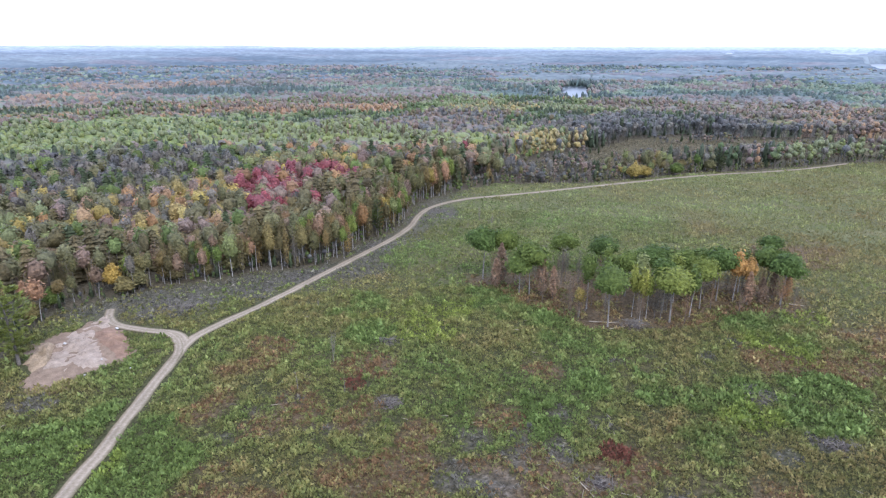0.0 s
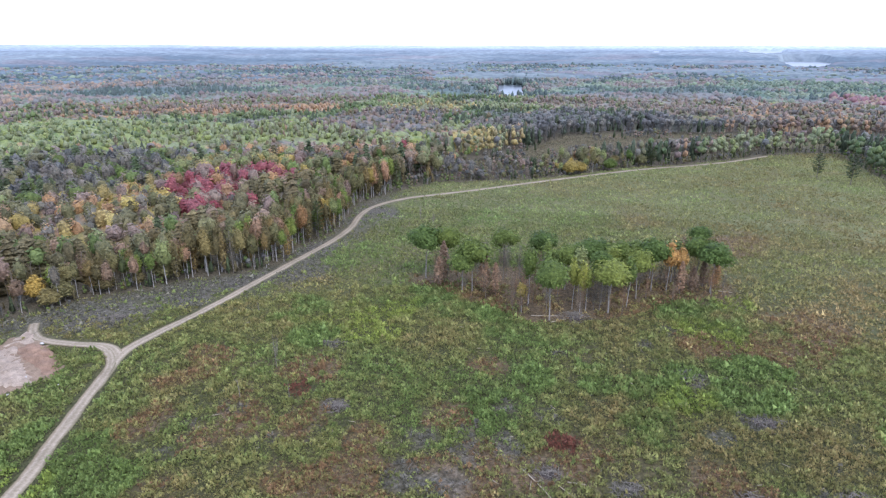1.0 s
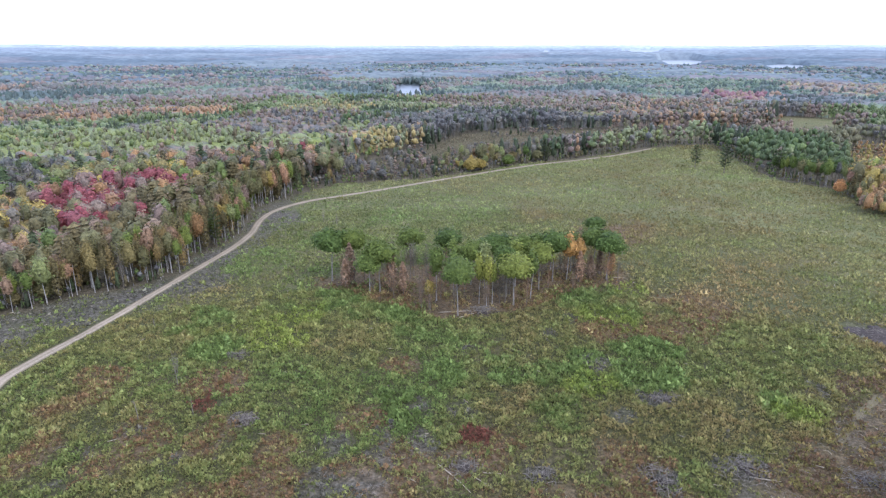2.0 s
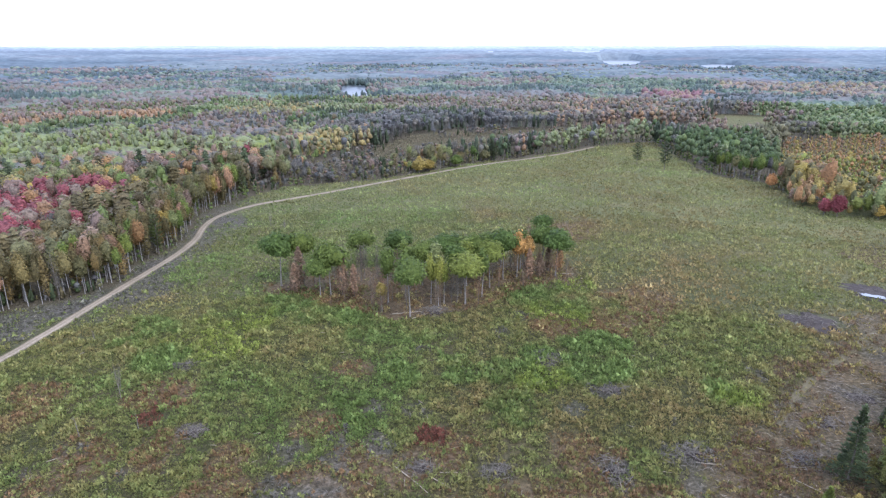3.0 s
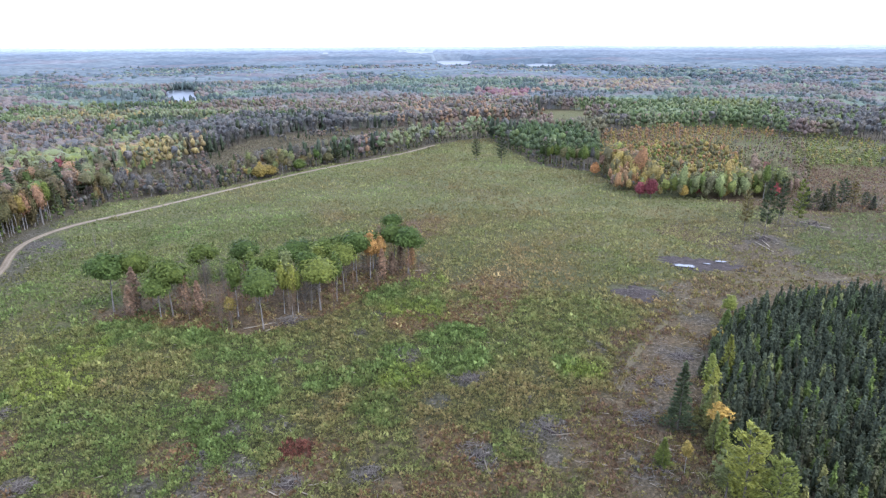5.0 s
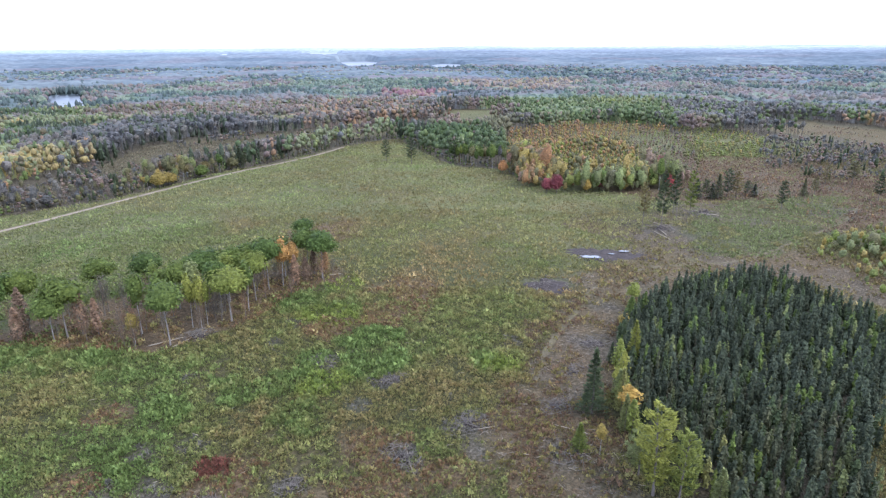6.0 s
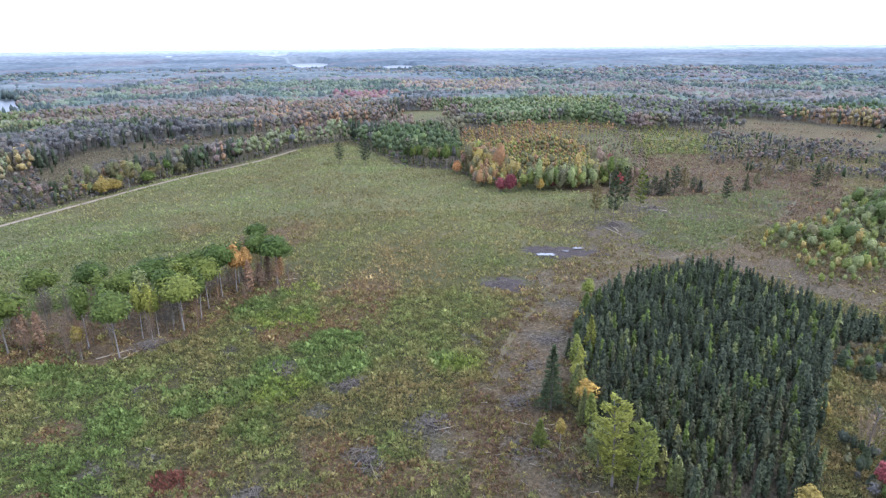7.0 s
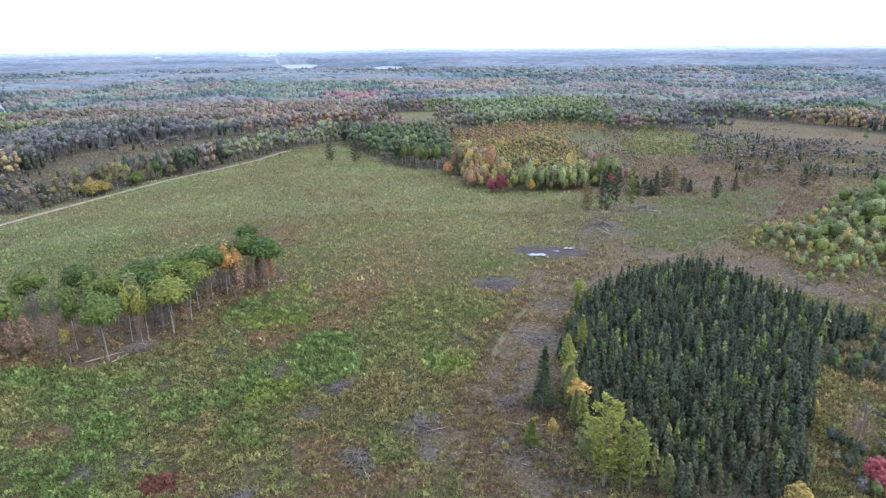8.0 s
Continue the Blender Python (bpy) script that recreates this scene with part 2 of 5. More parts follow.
def in_lakes(x, y, grow=0.0):
    b, d = bearing(x, y), np.hypot(x, y)
    hit = np.zeros(np.shape(x), bool)
    for b0, b1, d0, d1, level in LAKES:
        hit |= np.hypot((b - (b0 + b1) / 2) / ((b1 - b0) / 2 + grow), (d - (d0 * 0.98 + d1) / 2) / ((d1 - d0 * 0.98) / 2)) < 1.03
    return hit


def lake_bed(x, y, z):
    """The ground's height, sunk below the water where a lake lies."""
    b, d = bearing(x, y), np.hypot(x, y)
    for b0, b1, d0, d1, level in LAKES:
        hit = np.hypot((b - (b0 + b1) / 2) / ((b1 - b0) / 2 + 0.1), (d - (d0 + d1 + 50) / 2) / ((d1 - d0 + 50) / 2)) < 1.0
        z = np.where(hit, level - 1.5, z)
    return z


# Stands of one kind: bearing, distance, half widths of both, kinds of tree.
STANDS = [
    (-12, 640, 11, 75, "rust olive bare green pink"), (-27, 610, 10, 105, "rust olive bare orange pink light green"), (-33, 610, 4, 32, "dark"),
    (-27, 430, 11, 72, "light lime light lime green"), (-7, 392, 13, 50, "lime light light olive lime"), (-30, 312, 15, 42, "dark bare dusk olive bare green dusk bare"),
    (-12, 490, 9, 26, "green light dark green"), (-12, 545, 7.5, 40, "orange orange rust pink olive"), (-6, 545, 2.6, 26, "orange"),
    (-35, 165, 9, 42, "light lime olive bare orange yellow bare"),
    (-13.8, 234, 7.2, 40, "red pink red red pink orange red"), (-13, 292, 5, 17, "light yellow olive"), (-21.5, 243, 2.6, 20, "orange yellow light yellow"), (-26, 226, 9, 26, "yellow orange olive bare pink olive")]
STANDS_FAR = [
    (-31, 760, 4, 60, "orange orange rust"), (-18, 800, 9, 65, "dark"), (-25, 965, 7, 90, "orange rust bare"), (1, 465, 6, 72, "bare dusk umber dusk rust pink"),
    (5, 545, 4.5, 38, "yellow light olive"), (13, 550, 5, 42, "light olive green light"), (10.5, 362, 4.5, 22, "yellow yellow light"), (0, 312, 4, 12, "orange rust olive bare"),
    (3, 322, 1.2, 9, "red orange"), (16, 455, 6, 66, "dusk dusk bare dark dusk"), (26, 430, 9, 68, "dusk dusk bare dusk dark")]
STANDS_RIGHT = [
    (23, 600, 9, 90, "pink bare rust olive bare"), (36, 550, 7, 95, "rust pink bare orange olive bare"), (41, 715, 4, 55, "red orange"), (36, 1080, 7, 230, "green deep green light"),
    (45, 690, 3.5, 75, "dusk dusk dark"), (49, 900, 6, 120, "orange rust yellow bare"), (57, 590, 9, 145, "green light deep green"), (58, 615, 3, 30, "light lime"),
    (10, 285, 5, 22, "bare dusk olive bare dusk"), (17, 318, 3.2, 24, "light olive bare yellow light"), (23.2, 345, 3.6, 30, "dark deep dark olive bare"), (31.3, 388, 4.6, 32, "light lime light light"),
    (43, 340, 6, 80, "deep deep green deep"), (70, 560, 8, 110, "bare dusk green dusk bare"), (80, 572, 6, 28, "orange yellow rust bare")]
KINDS = list(SPECIES)
COMMON = [KINDS.index(k) for k in "olive olive green bare bare umber dark rust pink pink orange yellow light umber".split()]
FARAWAY = [KINDS.index(k) for k in "green deep dark dark bare bare olive rust pink light".split()]
MIDDLE = [KINDS.index(k) for k in "olive green bare bare umber dark dark rust rust pink light dusk green olive orange umber".split()]
STRIP = [KINDS.index(k) for k in "umber umber umber umber olive olive green rust".split()]


def kinds_at(x, y, rng):
    """A kind of tree for every place, by the stands of the plan."""
    b, d = bearing(x, y), np.hypot(x, y)
    out = np.where(d < 290, rng.choice(COMMON, x.size), np.where(d < 650, rng.choice(MIDDLE, x.size), rng.choice(FARAWAY, x.size)))
    # loose groups of one kind
    grp = (value_noise(x, y, 24, 11) * 3 + value_noise(x, y, 9, 12) * 2)
    pick = np.where(d < 290, np.array(COMMON)[(np.floor((grp + 5) * 2.9).astype(int)) % len(COMMON)], np.array(MIDDLE)[(np.floor((grp + 5) * 2.9).astype(int)) % len(MIDDLE)])
    out = np.where((rng.random(x.size) < 0.6) & (d < 900), pick, out)
    wide = value_noise(x, y, 150, 13) * 3 + value_noise(x, y, 55, 14) * 2
    pick = np.array(FARAWAY)[(np.floor((wide + 5) * 2.3).astype(int)) % len(FARAWAY)]
    out = np.where((rng.random(x.size) < 0.88) & (d > 400), pick, out)
    near = (edge_distance(x, y, EDGE_LEFT[2:20]) < 34 + 10 * value_noise(x, y, 20, 4)) & (b < 2)
    out = np.where(near & (rng.random(x.size) < 0.85), rng.choice(STRIP, x.size), out)
    for zb, zd, wb, wd, names in STANDS + STANDS_FAR + STANDS_RIGHT:
        ids = [KINDS.index(k) for k in names.split()]
        r = np.hypot((b - zb) / wb, (d - zd) / wd) + 0.35 * value_noise(x, y, 0.06 * zd, 5)
        out = np.where((r < 1) & (rng.random(x.size) < 0.93) & ~near, rng.choice(ids, x.size), out)
    return out


def is_wooded(x, y):
    d = np.hypot(x, y)
    return ~(inside(x, y, CLEARING) | inside(x, y, MARSH) | inside(x + 18 * value_noise(x, y, 32, 105), y + 18 * value_noise(x, y, 32, 106), MEADOW)
             | inside(x + 18 * value_noise(x, y, 32, 105), y + 18 * value_noise(x, y, 32, 106), FAR_MEADOW) | inside(x, y, YOUNG) | in_lakes(x, y, 0.05) | (d < 60))


# ---- mesh building ----
def mesh(name, verts, tris, materials, slots=None, tone=None, attr="tone"):
    verts, tris = np.asarray(verts, np.float32), np.asarray(tris, np.int32)
    me = bpy.data.meshes.new(name)
    me.vertices.add(len(verts))
    me.vertices.foreach_set("co", verts.ravel())
    me.loops.add(tris.size)
    me.loops.foreach_set("vertex_index", tris.ravel())
    me.polygons.add(len(tris))
    me.polygons.foreach_set("loop_start", np.arange(0, tris.size, 3, dtype=np.int32))
    for m in materials:
        me.materials.append(m)
    if slots is not None:
        me.polygons.foreach_set("material_index", np.asarray(slots, np.int32))
    if tone is not None:
        tone = np.asarray(tone, np.float32)
        rgba = np.ones((len(verts), 4), np.float32)
        rgba[:, :tone.shape[1]] = tone
        me.color_attributes.new(attr, "FLOAT_COLOR", "POINT").data.foreach_set("color", rgba.ravel())
    me.update(calc_edges=True)
    return me


def part(name, me, parent, label=""):
    ob = new(name, me)
    ob.parent = parent
    return tagged(ob, label) if label else ob


class Soup:
    """Gathers triangles of one mesh."""

    def __init__(self):
        self.v, self.t, self.s, self.count = [], [], [], 0

    def add(self, v, t, slot=0):
        v, t = np.asarray(v, float), np.asarray(t)
        self.v.append(v)
        self.t.append(t + self.count)
        self.s.append(np.full(len(t), slot))
        self.count += len(v)

    def arrays(self):
        return np.concatenate(self.v), np.concatenate(self.t), np.concatenate(self.s)


def tube(points, radii, sides=6):
    """A tapered bent tube."""
    points = np.asarray(points, float)
    v, t = [], []
    for i, (p, r) in enumerate(zip(points, radii)):
        way = points[min(i + 1, len(points) - 1)] - points[max(i - 1, 0)]
        way /= np.linalg.norm(way) + 1e-9
        side = np.cross(way, (0.31, 0.95, 0.05))
        side /= np.linalg.norm(side) + 1e-9
        up = np.cross(way, side)
        for k in range(sides):
            a = 2 * np.pi * k / sides
            v.append(p + r * (np.cos(a) * side + np.sin(a) * up))
    for i in range(len(points) - 1):
        for k in range(sides):
            a, b = i * sides + k, i * sides + (k + 1) % sides
            t += [(a, b, a + sides), (b, b + sides, a + sides)]
    n = len(v)
    v += [points[0], points[-1]]
    for k in range(sides):
        t += [(n, (k + 1) % sides, k), (n + 1, n - sides + k, n - sides + (k + 1) % sides)]
    return np.array(v), np.array(t)


def spray_crown(rng, n, rx, rz, zc, size, taper=0.35):
    """Pointed sprays of leaves through an egg-shaped crown, thin towards its foot."""
    f = rng.uniform(0, 1, n) ** 0.8
    zz = 2 * f - 1
    r = rx * np.sqrt(np.maximum(1 - zz ** 2, 0.03)) * (1 - taper * f) * rng.uniform(0.55, 1.12, n)
    a = rng.uniform(0, 6.283, n) + 1.2 * np.sin(3 * f)
    r *= 1 + 0.28 * np.sin(3 * a + 5 * f + rng.uniform(0, 6))
    p = np.stack([np.cos(a) * r, np.sin(a) * r, zc + rz * zz], 1)
    nor = np.stack([np.cos(a) * 0.8, np.sin(a) * 0.8, 0.55 + 0.7 * zz], 1) + rng.normal(0, 0.32, (n, 3))
    nor /= np.linalg.norm(nor, axis=1, keepdims=True)
    up = np.array([0, 0, 1.0]) + rng.normal(0, 0.45, (n, 3))
    u = up - nor * (up * nor).sum(1, keepdims=True)
    u /= np.linalg.norm(u, axis=1, keepdims=True) + 1e-6
    w = np.cross(nor, u)
    s = (size * rng.uniform(0.6, 1.5, n))[:, None]
    k = rng.uniform(0.55, 1.0, (2, n, 1))
    v = np.stack([p + u * s * 1.25, p - u * s * 0.8 + w * s * k[0], p - u * s * 0.7 - w * s * k[1]], 1)
    return v.reshape(-1, 3), np.arange(3 * n).reshape(-1, 3)


def puff_crown(rng, seg, rings, rx, rz, zc, n=0, size=0.3, lobes=9, gaps=0.0):
    """A rounded crown of several leafy lobes with a flatter underside, and n sprays standing out of it."""
    lc = rng.normal(size=(lobes, 3))
    lc[:, 2] = np.abs(lc[:, 2]) * 1.2 - 0.5
    lc /= np.linalg.norm(lc, axis=1, keepdims=True)
    lr, lw = rng.uniform(0.55, 1.3, lobes), rng.uniform(0.4, 0.75, lobes)

    def reach_of(d):
        dot = np.clip(d @ lc.T, -1, 1)
        far = (lr * np.exp(-(np.arccos(dot) / lw) ** 2)).max(1)
        return 0.60 + 0.40 * far

    def place(d, f):
        q = d * (reach_of(d) * f)[:, None]
        q[:, 2] = np.where(q[:, 2] < 0, q[:, 2] * 0.85, q[:, 2])
        return q * [rx, rx, rz] + [0, 0, zc]
    dirs = [(0, 0, 1.0)]
    for i in range(rings):
        f = np.pi * (i + 1) / (rings + 1)
        for k in range(seg):
            a = 6.283 * (k + 0.5 * (i % 2)) / seg + rng.uniform(-0.25, 0.25)
            dirs.append((np.cos(a) * np.sin(f), np.sin(a) * np.sin(f), np.cos(f) + rng.uniform(-0.08, 0.08)))
    dirs.append((0, 0, -1.0))
    d = np.array(dirs)
    d /= np.linalg.norm(d, axis=1, keepdims=True)
    v = place(d, rng.uniform(0.78, 1.0, len(d)) * (0.93 if n else 1.0))
    t = [(0, 1 + k, 1 + (k + 1) % seg) for k in range(seg)]
    for i in range(rings - 1):
        a = 1 + i * seg
        for k in range(seg):
            q = (k + 1) % seg
            t += [(a + k, a + seg + k, a + q), (a + q, a + seg + k, a + seg + q)]
    a, e = 1 + (rings - 1) * seg, len(v) - 1
    t = np.array(t + [(a + k, e, a + (k + 1) % seg) for k in range(seg)])
    if gaps:
        t = t[rng.random(len(t)) > gaps]
    if n:
        d = rng.normal(size=(n, 3))
        d[:, 2] += 0.35
        d /= np.linalg.norm(d, axis=1, keepdims=True)
        c = place(d, rng.uniform(0.82, 1.1, n))
        out = d + [0, 0, 0.5] + rng.normal(0, 0.45, (n, 3))
        out /= np.linalg.norm(out, axis=1, keepdims=True)
        u = np.cross(out, rng.normal(size=(n, 3)))
        u /= np.linalg.norm(u, axis=1, keepdims=True)
        w = np.cross(out, u)
        sz = (size * rng.uniform(0.55, 1.4, n))[:, None]
        k = rng.uniform(0.5, 1.1, (3, n, 1))
        w3 = np.stack([c + u * sz * k[0] + out * sz * 0.3, c - u * sz * 0.6 + w * sz * k[1], c - u * sz * 0.5 - w * sz * k[2]], 1)
        t = np.concatenate([t, len(v) + np.arange(3 * n).reshape(-1, 3)])
        v = np.concatenate([v, w3.reshape(-1, 3)])
    return v, t


def bough_crown(rng, first, height, radius, boughs, n, size, cone=False):
    """A pine's crown: feathery boughs that reach out level from the stem and turn up at their tips."""
    vs = []
    for i in range(boughs):
        f = (i + rng.uniform(0, 0.8)) / boughs
        a = i * 2.4 + rng.uniform(-0.3, 0.3)
        q = radius * (0.25 + 0.75 * np.sin(np.pi * (0.22 + 0.78 * f)) ** 0.8) * rng.uniform(0.6, 1.12)
        if cone:
            q = (radius * (1 - f) ** 0.9 + 0.2) * rng.uniform(0.75, 1.15)
        z = first + (height - first) * f
        k = int(n * (0.5 + 0.5 * q / radius))
        u = rng.uniform(0.1, 1.0, k) ** 0.7
        w = rng.normal(0, 0.24, k) * q * (0.35 + u * (1.2 - u))
        c = np.stack([np.cos(a) * u * q - np.sin(a) * w, np.sin(a) * u * q + np.cos(a) * w, z + (-0.25 * q * u if cone else 0.22 * q * u * u) + rng.normal(0, 0.14, k)], 1)
        way = np.stack([np.cos(a) + rng.normal(0, 0.5, k), np.sin(a) + rng.normal(0, 0.5, k), rng.uniform(0.2, 0.9, k)], 1)
        way /= np.linalg.norm(way, axis=1, keepdims=True)
        side = np.cross(way, [0, 0, 1.0]) + rng.normal(0, 0.25, (k, 3))
        sz = (size * rng.uniform(0.6, 1.4, k))[:, None]
        vs.append(np.stack([c + way * sz, c - way * sz * 0.5 + side * sz * 0.5, c - way * sz * 0.5 - side * sz * 0.5], 1).reshape(-1, 3))
    v = np.concatenate(vs)
    return v, np.arange(len(v)).reshape(-1, 3)


def shell_crown(rng, seg, rings, rx, rz, zc, point=0.0):
    """A closed, ragged crown of few faces for trees far off; point: how far it narrows upward."""
    v = [(0, 0, zc + rz * rng.uniform(0.95, 1.15))]
    for i in range(rings):
        f = (i + 1) / (rings + 1)
        for k in range(seg):
            a = 6.283 * (k + 0.5 * (i % 2)) / seg + rng.uniform(-0.35, 0.35)
            r = rx * (np.sin(np.pi * f ** 0.8) ** 0.8 * (1 - point) + point * f) * rng.uniform(0.55, 1.3)
            v.append((np.cos(a) * r, np.sin(a) * r, zc + rz * (np.cos(np.pi * f) + rng.uniform(-0.25, 0.25))))
    v.append((0, 0, zc - rz * 0.95))
    t = [(0, 1 + k, 1 + (k + 1) % seg) for k in range(seg)]
    for i in range(rings - 1):
        a = 1 + i * seg
        for k in range(seg):
            q = (k + 1) % seg
            t += [(a + k, a + seg + k, a + q), (a + q, a + seg + k, a + seg + q)]
    a, e = 1 + (rings - 1) * seg, len(v) - 1
    t += [(a + k, e, a + (k + 1) % seg) for k in range(seg)]
    return np.array(v, float), np.array(t)


def spire(rng, height, radius, levels, arms, base=0.08, droop=0.35):
    """A conifer's whorls of boughs round its stem."""
    v, t, count = [], [], 0
    for i in range(levels):
        f = i / (levels - 1)
        z = height * (base + (0.97 - base) * f)
        r = radius * (1 - f) ** 0.85 * rng.uniform(0.85, 1.15) + 0.06
        k = max(3, round(arms * (1 - 0.5 * f)))
        for a in rng.uniform(0, 6.28) + np.arange(k) * 6.283 / k + rng.uniform(-0.25, 0.25, k):
            q = r * rng.uniform(0.7, 1.2)
            c, s = np.cos(a), np.sin(a)
            wid = q * 0.42 + 0.08
            lift = height / levels * rng.uniform(0.5, 0.9)
            zz = z + rng.uniform(-0.3, 0.3) * height / levels
            v += [(0, 0, zz + lift), (c * q * 0.6 - s * wid, s * q * 0.6 + c * wid, zz - droop * q * 0.45),
                  (c * q, s * q, zz - droop * q * rng.uniform(0.5, 1.2)), (c * q * 0.6 + s * wid, s * q * 0.6 - c * wid, zz - droop * q * 0.45)]
            t += [(count, count + 1, count + 2), (count, count + 2, count + 3)]
            count += 4
    v += [(0.07, 0, height * 0.9), (-0.04, 0.06, height * 0.9), (-0.04, -0.06, height * 0.9), (0, 0, height * 1.02)]
    t += [(count, count + 1, count + 3), (count + 1, count + 2, count + 3), (count + 2, count, count + 3)]
    return np.array(v, float), np.array(t)


def twigs(rng, height, radius, n, width=0.09):
    """Bare upright twigs."""
    a, r = rng.uniform(0, 6.28, n), radius * np.sqrt(rng.uniform(0.02, 1, n))
    top = np.stack([np.cos(a) * r, np.sin(a) * r, height * rng.uniform(0.6, 1.0, n)], 1)
    foot = top * [0.5, 0.5, 0.0] + np.stack([0 * a, 0 * a, height * rng.uniform(0.2, 0.55, n)], 1)
    side = np.stack([-np.sin(a + 0.7), np.cos(a + 0.7), 0 * a], 1) * width
    v = np.stack([foot - side, foot + side, top], 1).reshape(-1, 3)
    return v, np.arange(3 * n).reshape(-1, 3)


def trunk_soup(rng, height, radius, limbs, spread, lean=0.4, first=0.45, sides=5):
    s = Soup()
    bend = rng.normal(0, lean, 2)
    pts = [(bend[0] * f * f, bend[1] * f * f, height * f) for f in (0, 0.12, 0.4, 0.7, 1.0)]
    s.add(*tube([(0, 0, -0.3)] + pts, [radius * 1.7, radius * 1.35, radius, radius * 0.8, radius * 0.55, radius * 0.12], sides))
    for i in range(limbs):
        f = first + (0.92 - first) * (i + 0.5) / limbs
        a = i * 2.4 + rng.uniform(-0.4, 0.4)
        q = spread * rng.uniform(0.5, 0.95)
        p0 = np.array([bend[0] * f * f, bend[1] * f * f, height * f])
        p1 = p0 + [np.cos(a) * q * 0.5, np.sin(a) * q * 0.5, q * 0.5]
        p2 = p0 + [np.cos(a) * q, np.sin(a) * q, q * 0.75]
        s.add(*tube([p0, p1, p2], [radius * 0.5, radius * 0.32, radius * 0.08], 3))
    return s.arrays()


# ---- ground ----
# patches of the clearing: place and reach of lush growth, yellow-green growth, rusty weeds and grey slash
GREEN = [(-64.4, 82.6, 8), (-51, 72.8, 7), (-42.1, 76.5, 7), (16.9, 93.9, 4), (16.1, 85.6, 3.5), (70.6, 126.3, 11), (54.5, 99.5, 4.5), (42.4, 84.9, 6), 
         (27.6, 99.5, 5), (-48.8, 85.6, 5), (46.4, 94.8, 7), (62.3, 89.6, 7), (23.2, 131.8, 9), (69, 99.5, 6), (-55.8, 90.4, 5), (14.2, 89.1, 4.5), 
         (18.5, 88.3, 3.5), (49.4, 93.5, 6), (38.2, 97.6, 7), (81.5, 73.5, 5), (-15.5, 124.3, 6), (12.8, 145.3, 8), (-18, 138.1, 8)]
LIME = [(-5.6, 128, 10), (-12.4, 131.7, 6), (51.9, 89.6, 5), (1.3, 135.4, 7), (-2.4, 126.3, 6), (83.7, 131.8, 6), (-51.5, 78.5, 5), (67.5, 113.2, 8), 
        (82.4, 73, 4)]
RUSTY = [(-40.5, 92.9, 5), (-31, 87.1, 5.5), (-4, 84.9, 3.6), (-3.7, 77.2, 5), (-15.3, 75.9, 3.5), (14.9, 77.9, 4.5), (5.6, 77.2, 4.5), (11.6, 71.4, 5), 
         (-14, 92.1, 6), (-24.1, 93.8, 6), (9.2, 90.4, 4), (27.3, 76.6, 4), (65, 110.2, 7), (19.2, 105.6, 3.5), (-37, 116.1, 6), (-39.2, 107.8, 6), 
         (82, 106.8, 8), (-4.5, 87, 3.5), (-14.1, 109.2, 5), (19.8, 74.9, 4.5), (47, 68.3, 5), (52.4, 55.9, 6), (42.6, 60.3, 5), (73.1, 56.5, 6), 
         (93.1, 114.2, 9), (109.6, 176.3, 14)]
GREY = [(-28.2, 96.6, 3), (-32.9, 92.1, 2.6), (-9.3, 93.9, 2.2), (-20, 88, 2.6), (-35.6, 84.4, 2), (-12.3, 85.9, 1.8), (5, 83.4, 3.2), 
        (13.3, 84.9, 2.6), (11.8, 79.9, 3.2), (18.1, 81.3, 3.6), (20.4, 91.3, 2.4), (25.7, 87.2, 2.4), (1.7, 74.7, 4), (6.9, 72.5, 4), 
        (56.7, 96.6, 3.2), (62.9, 82.7, 3), (52.5, 79.2, 2.2), (53.3, 112, 2), (34.2, 109, 2.2), (61.5, 117.5, 3), (-71.9, 94.7, 4), 
        (-11.9, 118.8, 2.6), (4.5, 83.8, 2.4), (22.9, 73.8, 3), (33.3, 68.8, 2.6), (-9.4, 94.8, 2.2), (60.7, 83.2, 2.6), (65.4, 71, 2.4), 
        (63, 62.8, 4.2), (49.9, 62.6, 3.2)]
BRUSHY = [(59.4, 56.3, 3.4), (67.6, 48.5, 4.5), (84.9, 65.7, 4), (92.5, 69.6, 3.5), (83.2, 58.1, 5), (104, 68.1, 4), (91.2, 78.4, 2.5), (119.8, 75.6, 5), 
          (-62, 138, 12), (-64, 132, 7), (-48, 147, 7), (-38, 158, 6), (3, 227, 8), (-20, 186, 6), (-10, 216, 5), (124, 93, 6.5), (152, 100, 7), 
          (163, 92, 5), (191, 99, 8), (220, 100, 8)]


def patch(x, y, spots, seed):
    best = np.zeros(np.shape(x))
    wob = 0.45 * value_noise(x, y, 6, seed) + 0.3 * value_noise(x, y, 2.2, seed + 1)
    for px, py, r in spots:
        best = np.maximum(best, 1 - step(0.55, 1.15, np.hypot(x - px, y - py) / r + wob))
    return best


BELT = [(40, 10), (52, 30), (62, 44), (80, 56), (100, 66), (125, 76), (152, 76), (175, 60), (182, 40), (180, 10)]


def slash_belt(x, y):
    """The churned strip round the plantation, widest on its near side."""
    d = edge_distance(x, y, BELT) - 3 + 6 * value_noise(x, y, 11, 91) + 3 * value_noise(x, y, 4, 92)
    return 0.9 * (1 - step(0, 12, d)) * (0.55 + 0.45 * step(-0.5, 0.3, value_noise(x, y, 5, 94)))


